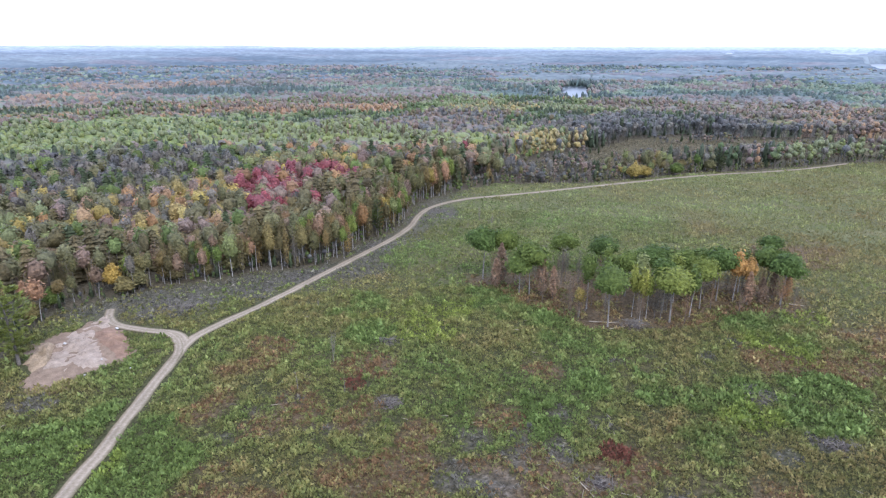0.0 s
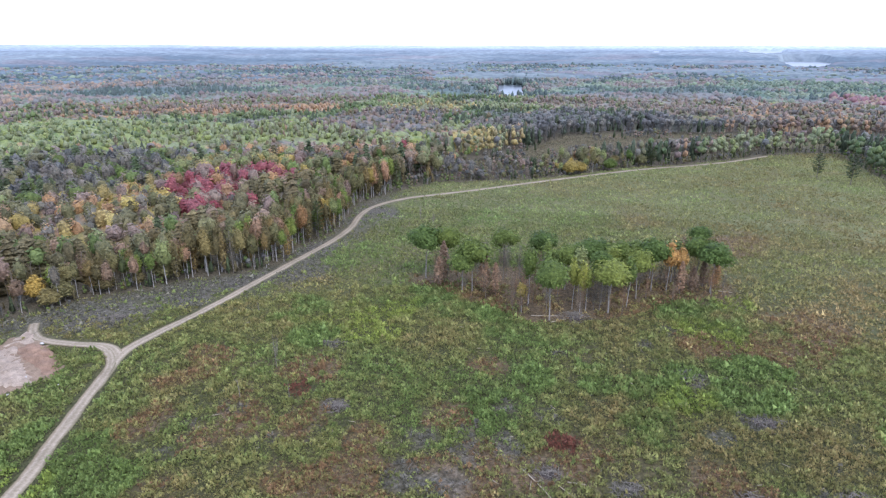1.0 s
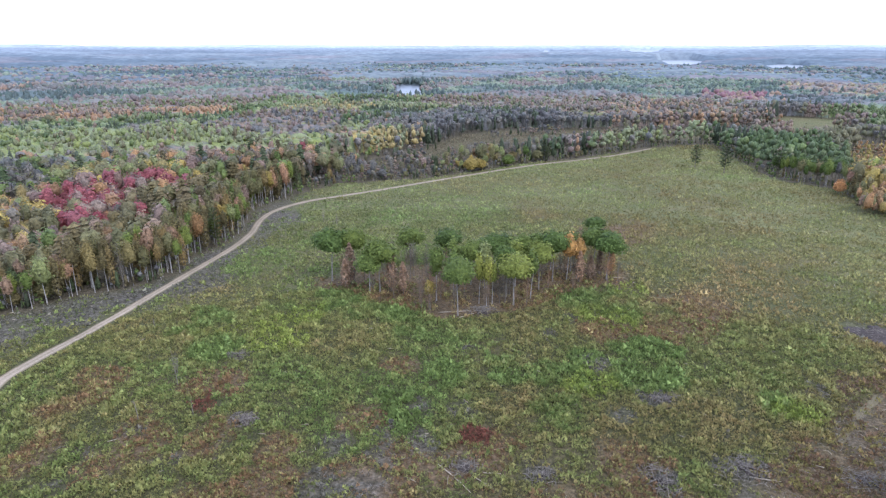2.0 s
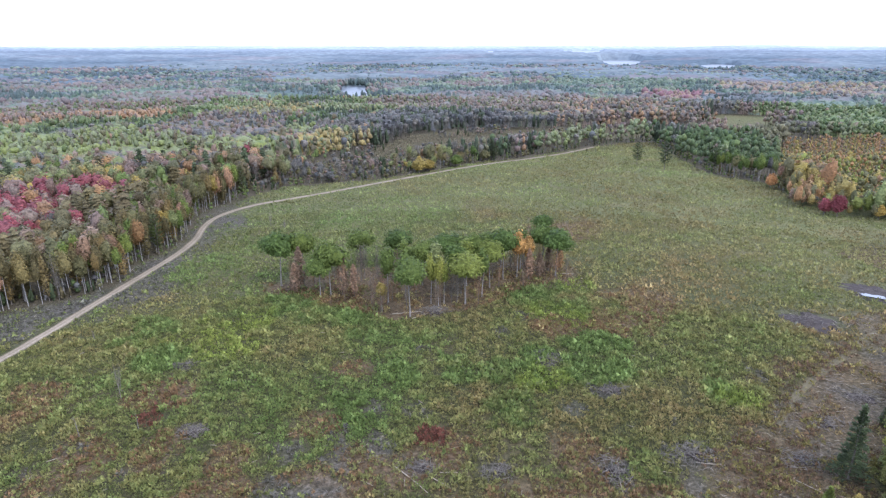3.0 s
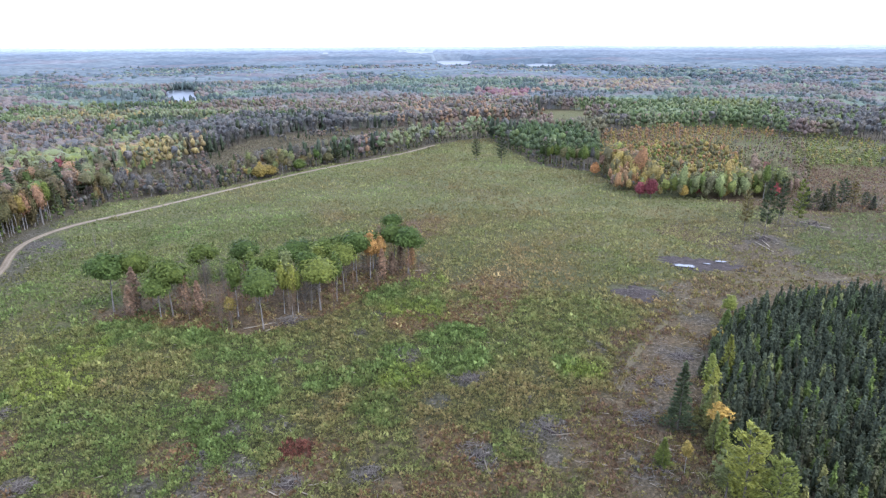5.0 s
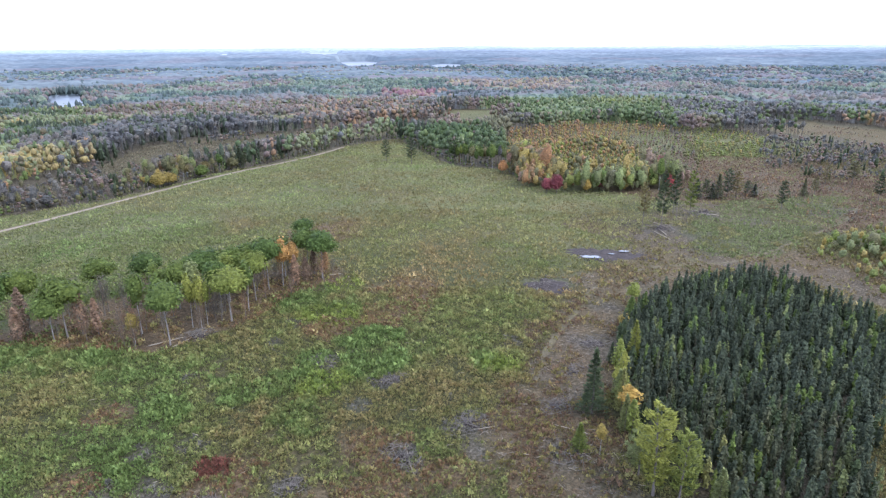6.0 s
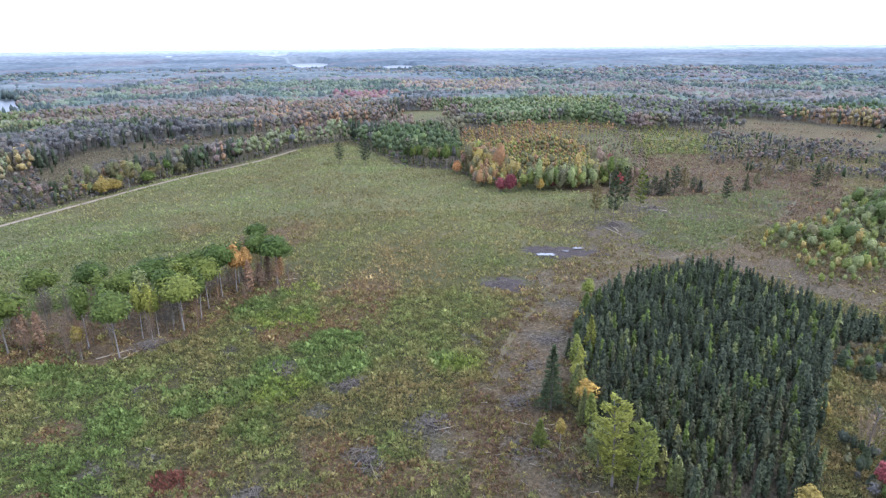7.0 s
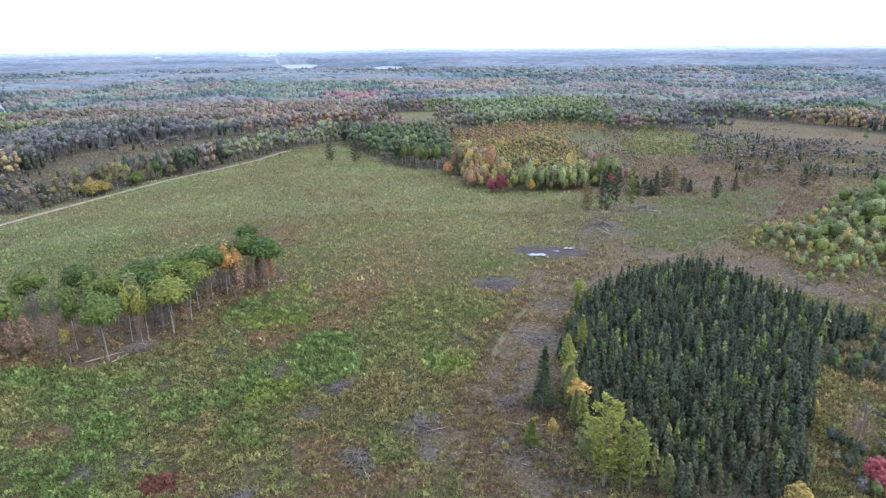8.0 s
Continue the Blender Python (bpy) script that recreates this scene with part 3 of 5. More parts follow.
def cover_at(x, y):
    d = np.hypot(x, y)
    wob = 6 * value_noise(x, y, 9, 21)
    clear = inside(x + wob * 0.3, y + wob * 0.3, CLEARING)
    wood = np.where(clear, inside(x, y, PLANTATION) * 0.85, 0.92)
    wood = np.where(inside(x, y, MARSH) | inside(x, y, MEADOW) | inside(x, y, FAR_MEADOW), 0.05, wood)
    wood = np.where(inside(x, y, YOUNG), 0.1, wood)
    grove = inside(x + wob * 0.4, y + wob * 0.3, GROVE)
    dry = np.clip(patch(x, y, RUSTY, 31) + 0.9 * grove + 0.35 * inside(x, y, MARSH) + 0.7 * inside(x, y, FAR_MEADOW) + 0.3 * step(0.3, 0.8, value_noise(x, y, 16, 33) + 0.5 * value_noise(x, y, 5, 34)), 0, 1)
    dry = np.clip(dry + 0.85 * clear * (1 - step(64, 86, d + 9 * value_noise(x, y, 9, 115))) * step(-0.45, 0.25, value_noise(x, y, 8, 116) + 0.4 * value_noise(x, y, 3, 117)) * (x > -48), 0, 1)
    cut = (x > 170) & (y < 128) & clear
    old = inside(x + wob, y + wob, OLD_CUT)
    dry = np.where(cut, np.maximum(dry, 0.85 * step(-0.5, 0.3, value_noise(x, y, 18, 35))), dry)
    dry = np.where(old, np.maximum(dry, 0.9 * step(-0.7, 0.0, value_noise(x, y, 11, 38))), dry)
    dry = np.where(inside(x + wob, y + wob, CUT_GRASS), 0.35 * dry, dry)
    verge = edge_distance(x, y, EDGE_LEFT[6:20])
    grey = np.clip(0.95 * np.maximum(patch(x, y, GREY, 41), patch(x, y, BRUSHY, 43)) * (0.6 + 0.4 * value_noise(x, y, 2.5, 44)) + 0.8 * (1 - step(7, 20, verge + 5 * value_noise(x, y, 6, 37))) * clear + 0.35 * cut * step(0.0, 0.6, value_noise(x, y, 14, 36)), 0, 1)
    churned = inside(x + 4 * value_noise(x, y, 7, 101), y + 4 * value_noise(x, y, 7, 102), CHURNED) & ~inside(x + wob, y + wob, CUT_GRASS)
    belt = np.maximum(slash_belt(x, y), 0.8 * churned * step(-0.7, 0.1, value_noise(x, y, 9, 103)))
    dry = np.maximum(dry, belt * 0.95)
    grey = np.maximum(grey, belt * (0.05 + 0.5 * step(0.1, 0.6, value_noise(x, y, 7, 93))))
    # grass pales with distance from the eye, standing in for haze
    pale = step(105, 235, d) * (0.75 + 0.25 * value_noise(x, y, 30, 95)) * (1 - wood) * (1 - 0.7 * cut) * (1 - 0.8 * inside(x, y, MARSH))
    return np.stack([wood, dry, grey, pale], -1)


def build_ground():
    rings = np.concatenate([np.arange(2, 360, 3.6), 360 * (5200 / 360) ** np.linspace(0.01, 1, 60)])
    seg = 340
    a = np.linspace(0, 2 * np.pi, seg, endpoint=False)
    r, a = np.meshgrid(rings, a, indexing="ij")
    x, y = np.sin(a) * r, np.cos(a) * r
    z = ground_z(x, y) - 25 * step(1100, 1500, r)
    v = np.stack([x, y, z], -1).reshape(-1, 3)
    i = np.arange(len(rings) - 1)[:, None] * seg
    k = np.arange(seg)[None]
    p, q = (i + k).ravel(), (i + (k + 1) % seg).ravel()
    t = np.concatenate([np.stack([p, p + seg, q], 1), np.stack([q, p + seg, q + seg], 1)])
    hub = len(v)
    v = np.concatenate([v, [[0, 0, 0]]])
    t = np.concatenate([t, np.stack([np.full(seg, hub), np.arange(seg), (np.arange(seg) + 1) % seg], 1)])
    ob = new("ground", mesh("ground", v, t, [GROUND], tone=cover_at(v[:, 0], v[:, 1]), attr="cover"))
    return tagged(ob, "rough cleared ground with low weeds and leaf litter", "ground", kind="structure")


build_ground()


def smooth_line(line, gap=1.5):
    p = np.array(line, float)
    out = []
    for i in range(len(p) - 1):
        p0, p1, p2, p3 = p[max(i - 1, 0)], p[i], p[i + 1], p[min(i + 2, len(p) - 1)]
        n = max(2, int(np.hypot(*(p2 - p1)) / gap))
        for f in np.arange(n) / n:
            out.append(0.5 * (2 * p1 + (p2 - p0) * f + (2 * p0 - 5 * p1 + 4 * p2 - p3) * f * f + (3 * p1 - p0 - 3 * p2 + p3) * f ** 3))
    return np.array(out + [p[-1]])


def build_road(name, line, width, label, lift):
    """A crowned track with two worn wheel ruts and uneven edges."""
    c = smooth_line(line)
    way = np.gradient(c, axis=0)
    way /= np.linalg.norm(way, axis=1, keepdims=True)
    side = np.stack([way[:, 1], -way[:, 0]], 1)
    offs = np.array([-0.5, -0.4, -0.28, -0.16, 0, 0.16, 0.28, 0.4, 0.5])
    dips = np.array([-0.08, 0.0, -0.05, 0.0, 0.05, 0.0, -0.05, 0.0, -0.08])
    v, across = [], []
    for k, (o, dz) in enumerate(zip(offs, dips)):
        wob = 1 + 0.16 * value_noise(c[:, 0], c[:, 1], 5, 50 + (k > 4)) + 0.08 * value_noise(c[:, 0], c[:, 1], 1.6, 52 + (k > 4))
        xy = c + side * (o * width * wob)[:, None]
        v.append(np.column_stack([xy, ground_z(xy[:, 0], xy[:, 1]) + lift + dz]))
        across.append(np.full((len(c), 3), o + 0.5))
    v, across = np.stack(v, 1), np.stack(across, 1)
    m, n = len(offs), len(c)
    i, j = np.meshgrid(np.arange(n - 1), np.arange(m - 1), indexing="ij")
    p = (i * m + j).ravel()
    t = np.concatenate([np.stack([p, p + 1, p + m], 1), np.stack([p + 1, p + m + 1, p + m], 1)])
    ob = new(name, mesh(name, v.reshape(-1, 3), t, [ROAD], tone=across.reshape(-1, 3), attr="across"))
    return tagged(ob, label, "road", kind="structure")


build_road("road", ROADWAY, 2.6, "pale sandy gravel track with worn wheel ruts", 0.14)
build_road("road_link", [(-53.9, 110), (-54.6, 114.5), (-57, 119.5), (-60.5, 122.6), (-64, 123.6)], 2.0, "sandy curve where the side track turns off", 0.19)
build_road("road_spur", SPUR, 2.4, "narrow sandy side track towards the woods", 0.16)


build_road("dirt_track", [(82, 64.5), (92, 70), (103, 74.5), (114.6, 78.5), (132, 84), (151, 83), (165, 75), (180, 66.5), (215, 62), (250, 60), (300, 66)], 1.4,
           "faint rutted dirt track through the cut", 0.1).data.materials[0] = TRACK


def reach(poly, cx, cy, a):
    """How far an outline lies from a point inside it, by direction."""
    far = np.zeros_like(a)
    for (x0, y0), (x1, y1) in zip(poly, poly[1:] + poly[:1]):
        ex, ey, wx, wy = x1 - x0, y1 - y0, x0 - cx, y0 - cy
        den = np.cos(a) * ey - np.sin(a) * ex
        den = np.where(np.abs(den) < 1e-9, 1e-9, den)
        d, f = (wx * ey - wy * ex) / den, (wx * np.sin(a) - wy * np.cos(a)) / den
        far = np.maximum(far, np.where((d > 0) & (f >= 0) & (f <= 1), d, 0))
    return far


def heap(name, cx, cy, rx, ry, turn, height, material_, label, category, seed, rough=0.5, kind="", ring=22, spokes=44, outline=None):
    """A low uneven mound that runs out into the ground."""
    r, a = np.meshgrid(np.linspace(0.02, 1, ring), np.linspace(0, 2 * np.pi, spokes, endpoint=False), indexing="ij")
    ux, uy = np.cos(a) * r, np.sin(a) * r
    out = 1 + 0.42 * value_noise(np.cos(a) * 1.6 + seed, np.sin(a) * 1.6, 1.0, seed) + 0.24 * value_noise(np.cos(a) * 5, np.sin(a) * 5 + seed, 1.0, seed) + 0.22 * value_noise(np.cos(a) * 13, np.sin(a) * 13 + seed, 1.0, seed + 5)
    lx, ly = ux * rx * out, uy * ry * out
    if outline:
        fit_r = reach(outline, cx, cy, a) * (1 + 0.16 * value_noise(np.cos(a) * 6, np.sin(a) * 6, 1.0, seed) + 0.12 * value_noise(np.cos(a) * 17, np.sin(a) * 17, 1.0, seed + 3))
        lx, ly = ux * fit_r, uy * fit_r
    c, s = np.cos(turn), np.sin(turn)
    x, y = cx + lx * c - ly * s, cy + lx * s + ly * c
    z = ground_z(x, y) + height * (1 - r ** 2) * (0.55 + rough * value_noise(x, y, rx * 0.33, seed + 1) + 0.5 * rough * value_noise(x, y, 1.1, seed + 2))
    z += 0.07 - 0.25 * step(0.9, 1.0, r)
    v = np.stack([x, y, z], -1).reshape(-1, 3)
    i, k = np.meshgrid(np.arange(ring - 1) * spokes, np.arange(spokes), indexing="ij")
    p, q = (i + k).ravel(), (i + (k + 1) % spokes).ravel()
    t = np.concatenate([np.stack([p, p + spokes, q], 1), np.stack([q, p + spokes, q + spokes], 1)])
    ob = new(name, mesh(name, v, t, [material_]))
    return tagged(ob, label, category, kind=kind)


RED_SOIL = plain_material("red_brown_soil", (0.115, 0.070, 0.046), (0.29, 0.185, 0.125), 0.6, 0.6, 0.95, 0.2)
TAN_SOIL = plain_material("tan_bank_soil", (0.20, 0.145, 0.085), (0.37, 0.275, 0.18), 0.5, 0.7, 0.95, 0.2)
BROWN_SOIL = plain_material("brown_pit_soil", (0.115, 0.078, 0.050), (0.29, 0.205, 0.140), 0.6, 0.7, 0.95, 0.2)
heap("bare_soil", -74, 113, 9, 15, 0, 0.4, BROWN_SOIL, "trampled brown soil round the sand pit", "soil", 5, kind="structure", spokes=110,
     outline=[(-76.3, 97.4), (-79.5, 103.3), (-85.9, 114), (-84.7, 119.9), (-82, 125.5), (-80, 131), (-77.5, 130), (-72, 125.5), (-63.5, 115), (-62, 110), (-65, 106.6),
              (-68.3, 104.4), (-69.5, 99), (-73.4, 97)])
heap("sand_pit", -74, 113, 6.6, 8.5, 0, 1.5, SAND, "pale floor of a dug sand pit beside the track", "sand", 9, 0.5, kind="structure", ring=40, spokes=120,
     outline=[(-81.4, 117), (-81.2, 123.5), (-78, 125.8), (-72.5, 117), (-67.5, 112.3), (-66, 107.7), (-69.3, 106.1), (-74.1, 105), (-78.1, 106.5), (-80.1, 112.3)])
heap("sand_apron", -77, 126.5, 3.0, 5.5, 0, 0.3, SAND, "pale sand spread where the side track ends", "sand", 13, kind="structure", spokes=60,
     outline=[(-79.2, 134.5), (-74, 127.6), (-74.5, 124.5), (-77, 121), (-80.5, 122.5), (-79.5, 128)])
heap("mound", -69.5, 118.5, 5, 5, 0, 1.5, RED_SOIL, "red-brown heap of dug soil beside the sand pit", "mound", 21, 0.6, ring=24, spokes=70,
     outline=[(-77, 122.6), (-75, 125), (-71.3, 124), (-64, 115.5), (-63, 111.5), (-65.5, 110.8), (-69.9, 114.7)])
heap("earth_bank", -80.5, 112.5, 3, 5, 0, 1.7, TAN_SOIL, "tan dug bank of earth behind the sand pit", "earth bank", 25, 0.5, ring=20, spokes=60,
     outline=[(-85, 119.3), (-81.7, 118.2), (-79.6, 112.5), (-77.6, 108.5), (-79, 105.2), (-83, 109)])


def polar_water(name, b0, b1, d0, d1, z, label):
    n = 48
    a = np.linspace(0, 2 * np.pi, n, endpoint=False)
    sx = np.sign(np.cos(a)) * np.abs(np.cos(a)) ** 0.6
    sy = np.sign(np.sin(a)) * np.abs(np.sin(a)) ** 0.9
    wob = 1 + 0.16 * value_noise(np.cos(a) * 3, np.sin(a) * 3, 1, int(b0 * 10))
    b, d = (b0 + b1) / 2 + sx * wob * (b1 - b0) / 2, (d0 + d1) / 2 + sy * (d1 - d0) / 2
    x, y = at_bearing(b, d)
    c = at_bearing((b0 + b1) / 2, (d0 + d1) / 2)
    v = np.concatenate([np.stack([x, y, np.full(n, z)], 1), [[c[0], c[1], z]]])
    t = [(n, (k + 1) % n, k) for k in range(n)]
    return tagged(new(name, mesh(name, v, t, [WATER])), label, "lake", kind="structure")


for b0, b1, d0, d1, z in LAKES:
    polar_water("water", b0 - 0.1, b1 + 0.1, d0, d1 + 50, z + 0.8, "distant lake that mirrors the white sky")


# ---- far country ----
def build_backdrop():
    """Wooded country from a kilometre away to the skyline, as one uneven sheet of treetops in stands, hazed by colour.
    """
    rings = 985 * (4950 / 985) ** np.linspace(0, 1, 88)
    b = np.linspace(-50, 96, 520)
    r, b = np.meshgrid(rings, b, indexing="ij")
    x, y = at_bearing(b, r)
    rng = np.random.default_rng(3)
    stand = value_noise(x, y, 240, 64) + 0.6 * value_noise(x, y, 90, 65) + 0.35 * value_noise(x, y, 35, 66)
    tall = 9 + 2.5 * stand + rng.uniform(-1.6, 1.6, x.shape)
    tall += 9 * step(0.1, 0.7, value_noise(x, y, 900, 63)) * step(2600, 4200, r)
    z = lake_bed(x, y, ground_z(x, y) + np.maximum(tall, 1))
    z[0] = -2.5
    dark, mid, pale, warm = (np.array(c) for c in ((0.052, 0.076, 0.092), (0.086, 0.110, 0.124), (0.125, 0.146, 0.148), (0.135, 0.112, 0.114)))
    f = np.clip(0.5 + 0.55 * stand, 0, 1)[..., None]
    tone = np.where(f < 0.5, dark + (mid - dark) * f * 2, mid + (pale - mid) * (f * 2 - 1))
    turned = (step(0.25, 0.6, value_noise(x, y, 130, 67)) * (1 - step(1800, 2800, r)))[..., None]
    tone = tone + (warm - tone) * 0.7 * turned
    # haze painted into the tones, paler and bluer towards the skyline
    haze_tone = np.array((0.210, 0.238, 0.270)) + np.array((0.16, 0.17, 0.17)) * step(2900, 4800, r)[..., None]
    tone = tone + (haze_tone * (0.8 + 0.4 * f) - tone) * (0.85 * step(1000, 4300, r))[..., None]
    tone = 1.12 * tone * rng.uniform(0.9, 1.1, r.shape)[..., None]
    m, n = r.shape
    i, j = np.meshgrid(np.arange(m - 1), np.arange(n - 1), indexing="ij")
    p = (i * n + j).ravel()
    t = np.concatenate([np.stack([p, p + n, p + 1], 1), np.stack([p + 1, p + n, p + n + 1], 1)])
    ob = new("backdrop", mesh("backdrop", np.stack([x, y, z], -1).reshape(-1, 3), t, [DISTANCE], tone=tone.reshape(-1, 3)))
    tagged(ob, "wooded country painted hazy blue-grey far off to the skyline", "distance", kind="structure")


build_backdrop()


# ---- woods ----
def scatter(b0, b1, d0, d1, gap, rng):
    """Jittered grid places in a sector of the plan."""
    n = int(2 * d1 / gap) + 2
    g = (np.arange(n) - n / 2) * gap
    x, y = np.meshgrid(g, g)
    x, y = x.ravel() + rng.uniform(-0.48, 0.48, x.size) * gap, y.ravel() + rng.uniform(-0.48, 0.48, x.size) * gap
    d, b = np.hypot(x, y), bearing(x, y)
    keep = (d > d0) & (d <= d1) & (b > b0) & (b < b1)
    return x[keep], y[keep]


def repeat(proto, x, y, z, wide, tall, turn):
    """All copies of one small mesh as arrays."""
    v, t = proto
    c, s = np.cos(turn)[:, None], np.sin(turn)[:, None]
    px = (v[None, :, 0] * c - v[None, :, 1] * s) * wide[:, None] + x[:, None]
    py = (v[None, :, 0] * s + v[None, :, 1] * c) * wide[:, None] + y[:, None]
    pz = v[None, :, 2] * tall[:, None] + z[:, None]
    n = len(x)
    tt = t[None] + (np.arange(n) * len(v))[:, None, None]
    return np.stack([px, py, pz], -1).reshape(-1, 3), tt.reshape(-1, 3)


# leaves of the far backdrop's woods, with blue-grey haze mixed into their colour
HAZE_TINTS = dict(green=(0.148, 0.200, 0.190), light=(0.200, 0.252, 0.205), dark=(0.100, 0.142, 0.160), olive=(0.172, 0.188, 0.175), yellow=(0.270, 0.252, 0.175), orange=(0.272, 0.205, 0.165),
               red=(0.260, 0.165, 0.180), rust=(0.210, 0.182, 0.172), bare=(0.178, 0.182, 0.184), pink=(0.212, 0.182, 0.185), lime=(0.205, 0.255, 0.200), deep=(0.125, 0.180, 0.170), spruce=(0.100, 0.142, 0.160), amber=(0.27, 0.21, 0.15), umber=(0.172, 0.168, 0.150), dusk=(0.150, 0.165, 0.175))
# the farther the woods, the more painted haze in their leaf colours
FAR_TONES = {k: tuple(0.42 * a + 0.62 * b for a, b in zip(SPECIES[k], HAZE_TINTS[k])) for k in SPECIES}
MID_TONES = {k: tuple(0.92 * a + 0.1 * b for a, b in zip(SPECIES[k], HAZE_TINTS[k])) for k in SPECIES}
FARTHEST = {k: tuple(0.28 * a + 0.84 * b for a, b in zip(SPECIES[k], HAZE_TINTS[k])) for k in SPECIES}
CONIFER, BARE = {"dark"}, {"bare", "dusk"}


def low_protos(level, rng, low=0):
    """Small trees one unit tall for the stands: broadleaf, conifer and bare."""
    seg, rings, n, size = ((8, 4, 74, 0.038), (5, 2, 6, 0.062), (4, 2, 0, 0), (4, 2, 0, 0))[level]
    n = 10 if low == 1 and level == 1 else n
    broad, con, bare = [], [], []
    for _ in range(9):
        wide, high = rng.uniform(0.16, 0.25), rng.uniform(0.29, 0.4) + 0.14 * low
        if level == 1:
            # a narrow uneven top over a broader, lopsided skirt
            s, lean = Soup(), rng.uniform(-0.4, 0.4, 2) * wide
            top = puff_crown(rng, 4, 2, wide * rng.uniform(0.55, 0.85), high * 0.62, 0.99 - high * 0.62, n // 2, size)
            skirt = puff_crown(rng, 4, 2, wide * rng.uniform(0.85, 1.1), high * 0.62, 0.97 - high * rng.uniform(1.25, 1.45), n - n // 2, size)
            s.add(top[0] + [lean[0], lean[1], 0], top[1])
            s.add(skirt[0] - [lean[0] * 0.5, lean[1] * 0.5, 0], skirt[1])
            broad.append(s.arrays()[:2])
            continue
        broad.append(puff_crown(rng, seg, rings, wide * (1.0, 0.92, 1.15, 1.35)[level], high, 0.99 - high, n, size))
    for _ in range(5):
        s = Soup()
        if level == 0:
            s.add(*shell_crown(rng, 6, 4, 0.105, 0.42, 0.55, 0.8))
            s.add(*spire(rng, 1.0, 0.185, 12, 7, 0.14))
        elif level == 1:
            s.add(*shell_crown(rng, 5, 3, 0.14, 0.44, 0.54, 0.75))
            s.add(*spray_crown(rng, 16, 0.15, 0.45, 0.52, 0.055, 0.75))
        else:
            s.add(*shell_crown(rng, 4, 2, (0.19, 0.24)[level - 2], 0.44, 0.55, 0.7))
        con.append(s.arrays()[:2])
        s = Soup()
        s.add(*twigs(rng, 1.0, 0.2, (46, 12, 4, 1)[level], (0.005, 0.010, 0.02, 0.03)[level]))
        wide = rng.uniform(0.16, 0.22)
        if level < 2:
            s.add(*puff_crown(rng, (7, 5)[level], (4, 3)[level], wide, 0.3, 0.66, (60, 10)[level], size * 0.7, 7, (0.45, 0.25)[level]))
        else:
            s.add(*puff_crown(rng, 4, 2, wide * 1.2, 0.28, 0.66))
        bare.append(s.arrays()[:2])
    return broad, con, bare


def stem_proto(sides):
    return tube([(0, 0, -0.02), (0.005, 0, 0.4), (0, 0.01, 0.85)], [0.012, 0.009, 0.003], sides)


def build_woods(name, x, y, kinds, height, slim, level, rng, label, stems, palette=None, dull=(0.0, 0.22), low=0):
    broad, con, bare = low_protos(level, rng, low)
    turn = rng.uniform(0, 6.28, x.size)
    z = ground_z(x, y)
    tint = np.array([(palette or SPECIES)[k] for k in KINDS])[kinds]
    # late leaves: part of every crown is dull; far stands are greyed more, as by haze
    tint = tint + (tint.mean(1, keepdims=True) * np.array((1.0, 1.0, 0.98)) - tint) * rng.uniform(*dull, (x.size, 1))
    even = 0.24 if level == 0 else 0.08
    tint = tint * rng.uniform(1 - even, 1 + even, (x.size, 1)) * rng.uniform(0.97, 1.03, (x.size, 3))
    vs, ts, ss, cs, count = [], [], [], [], 0
    con_id, bare_id = [KINDS.index(k) for k in CONIFER], [KINDS.index(k) for k in BARE]
    spired = (kinds == KINDS.index("umber")) & (rng.random(x.size) < 0.4)
    form = np.where(np.isin(kinds, con_id) | spired, 1, np.where(np.isin(kinds, bare_id), 2, 0))
    var = rng.integers(0, 60, x.size)
    for f, protos in enumerate((broad, con, bare)):
        for i, proto in enumerate(protos):
            sel = np.where((form == f) & (var % len(protos) == i))[0]
            if not sel.size:
                continue
            v, t = repeat(proto, x[sel], y[sel], z[sel], height[sel] * slim[sel], height[sel], turn[sel])
            vs.append(v)
            ts.append(t + count)
            ss.append(np.zeros(len(t)))
            cs.append(np.repeat(tint[sel], len(proto[0]), axis=0))
            count += len(v)
    if stems:
        # trunks show only near the edges of a stand
        seen = np.zeros(x.size, bool)
        for ox, oy in ((24, 0), (-24, 0), (0, 24), (0, -24), (17, -17), (-17, -17)):
            seen |= ~is_wooded(x + ox, y + oy)
        proto = stem_proto(3)
        v, t = repeat(proto, x[seen], y[seen], z[seen], height[seen], height[seen], turn[seen])
        vs.append(v)
        ts.append(t + count)
        ss.append(np.ones(len(t)))
        cs.append(np.ones((len(v), 3)))
    me = mesh(name, np.concatenate(vs), np.concatenate(ts), [LEAF_MIX, BARK], np.concatenate(ss), np.concatenate(cs))
    return tagged(new(name, me), label, "woods", kind="stuff")


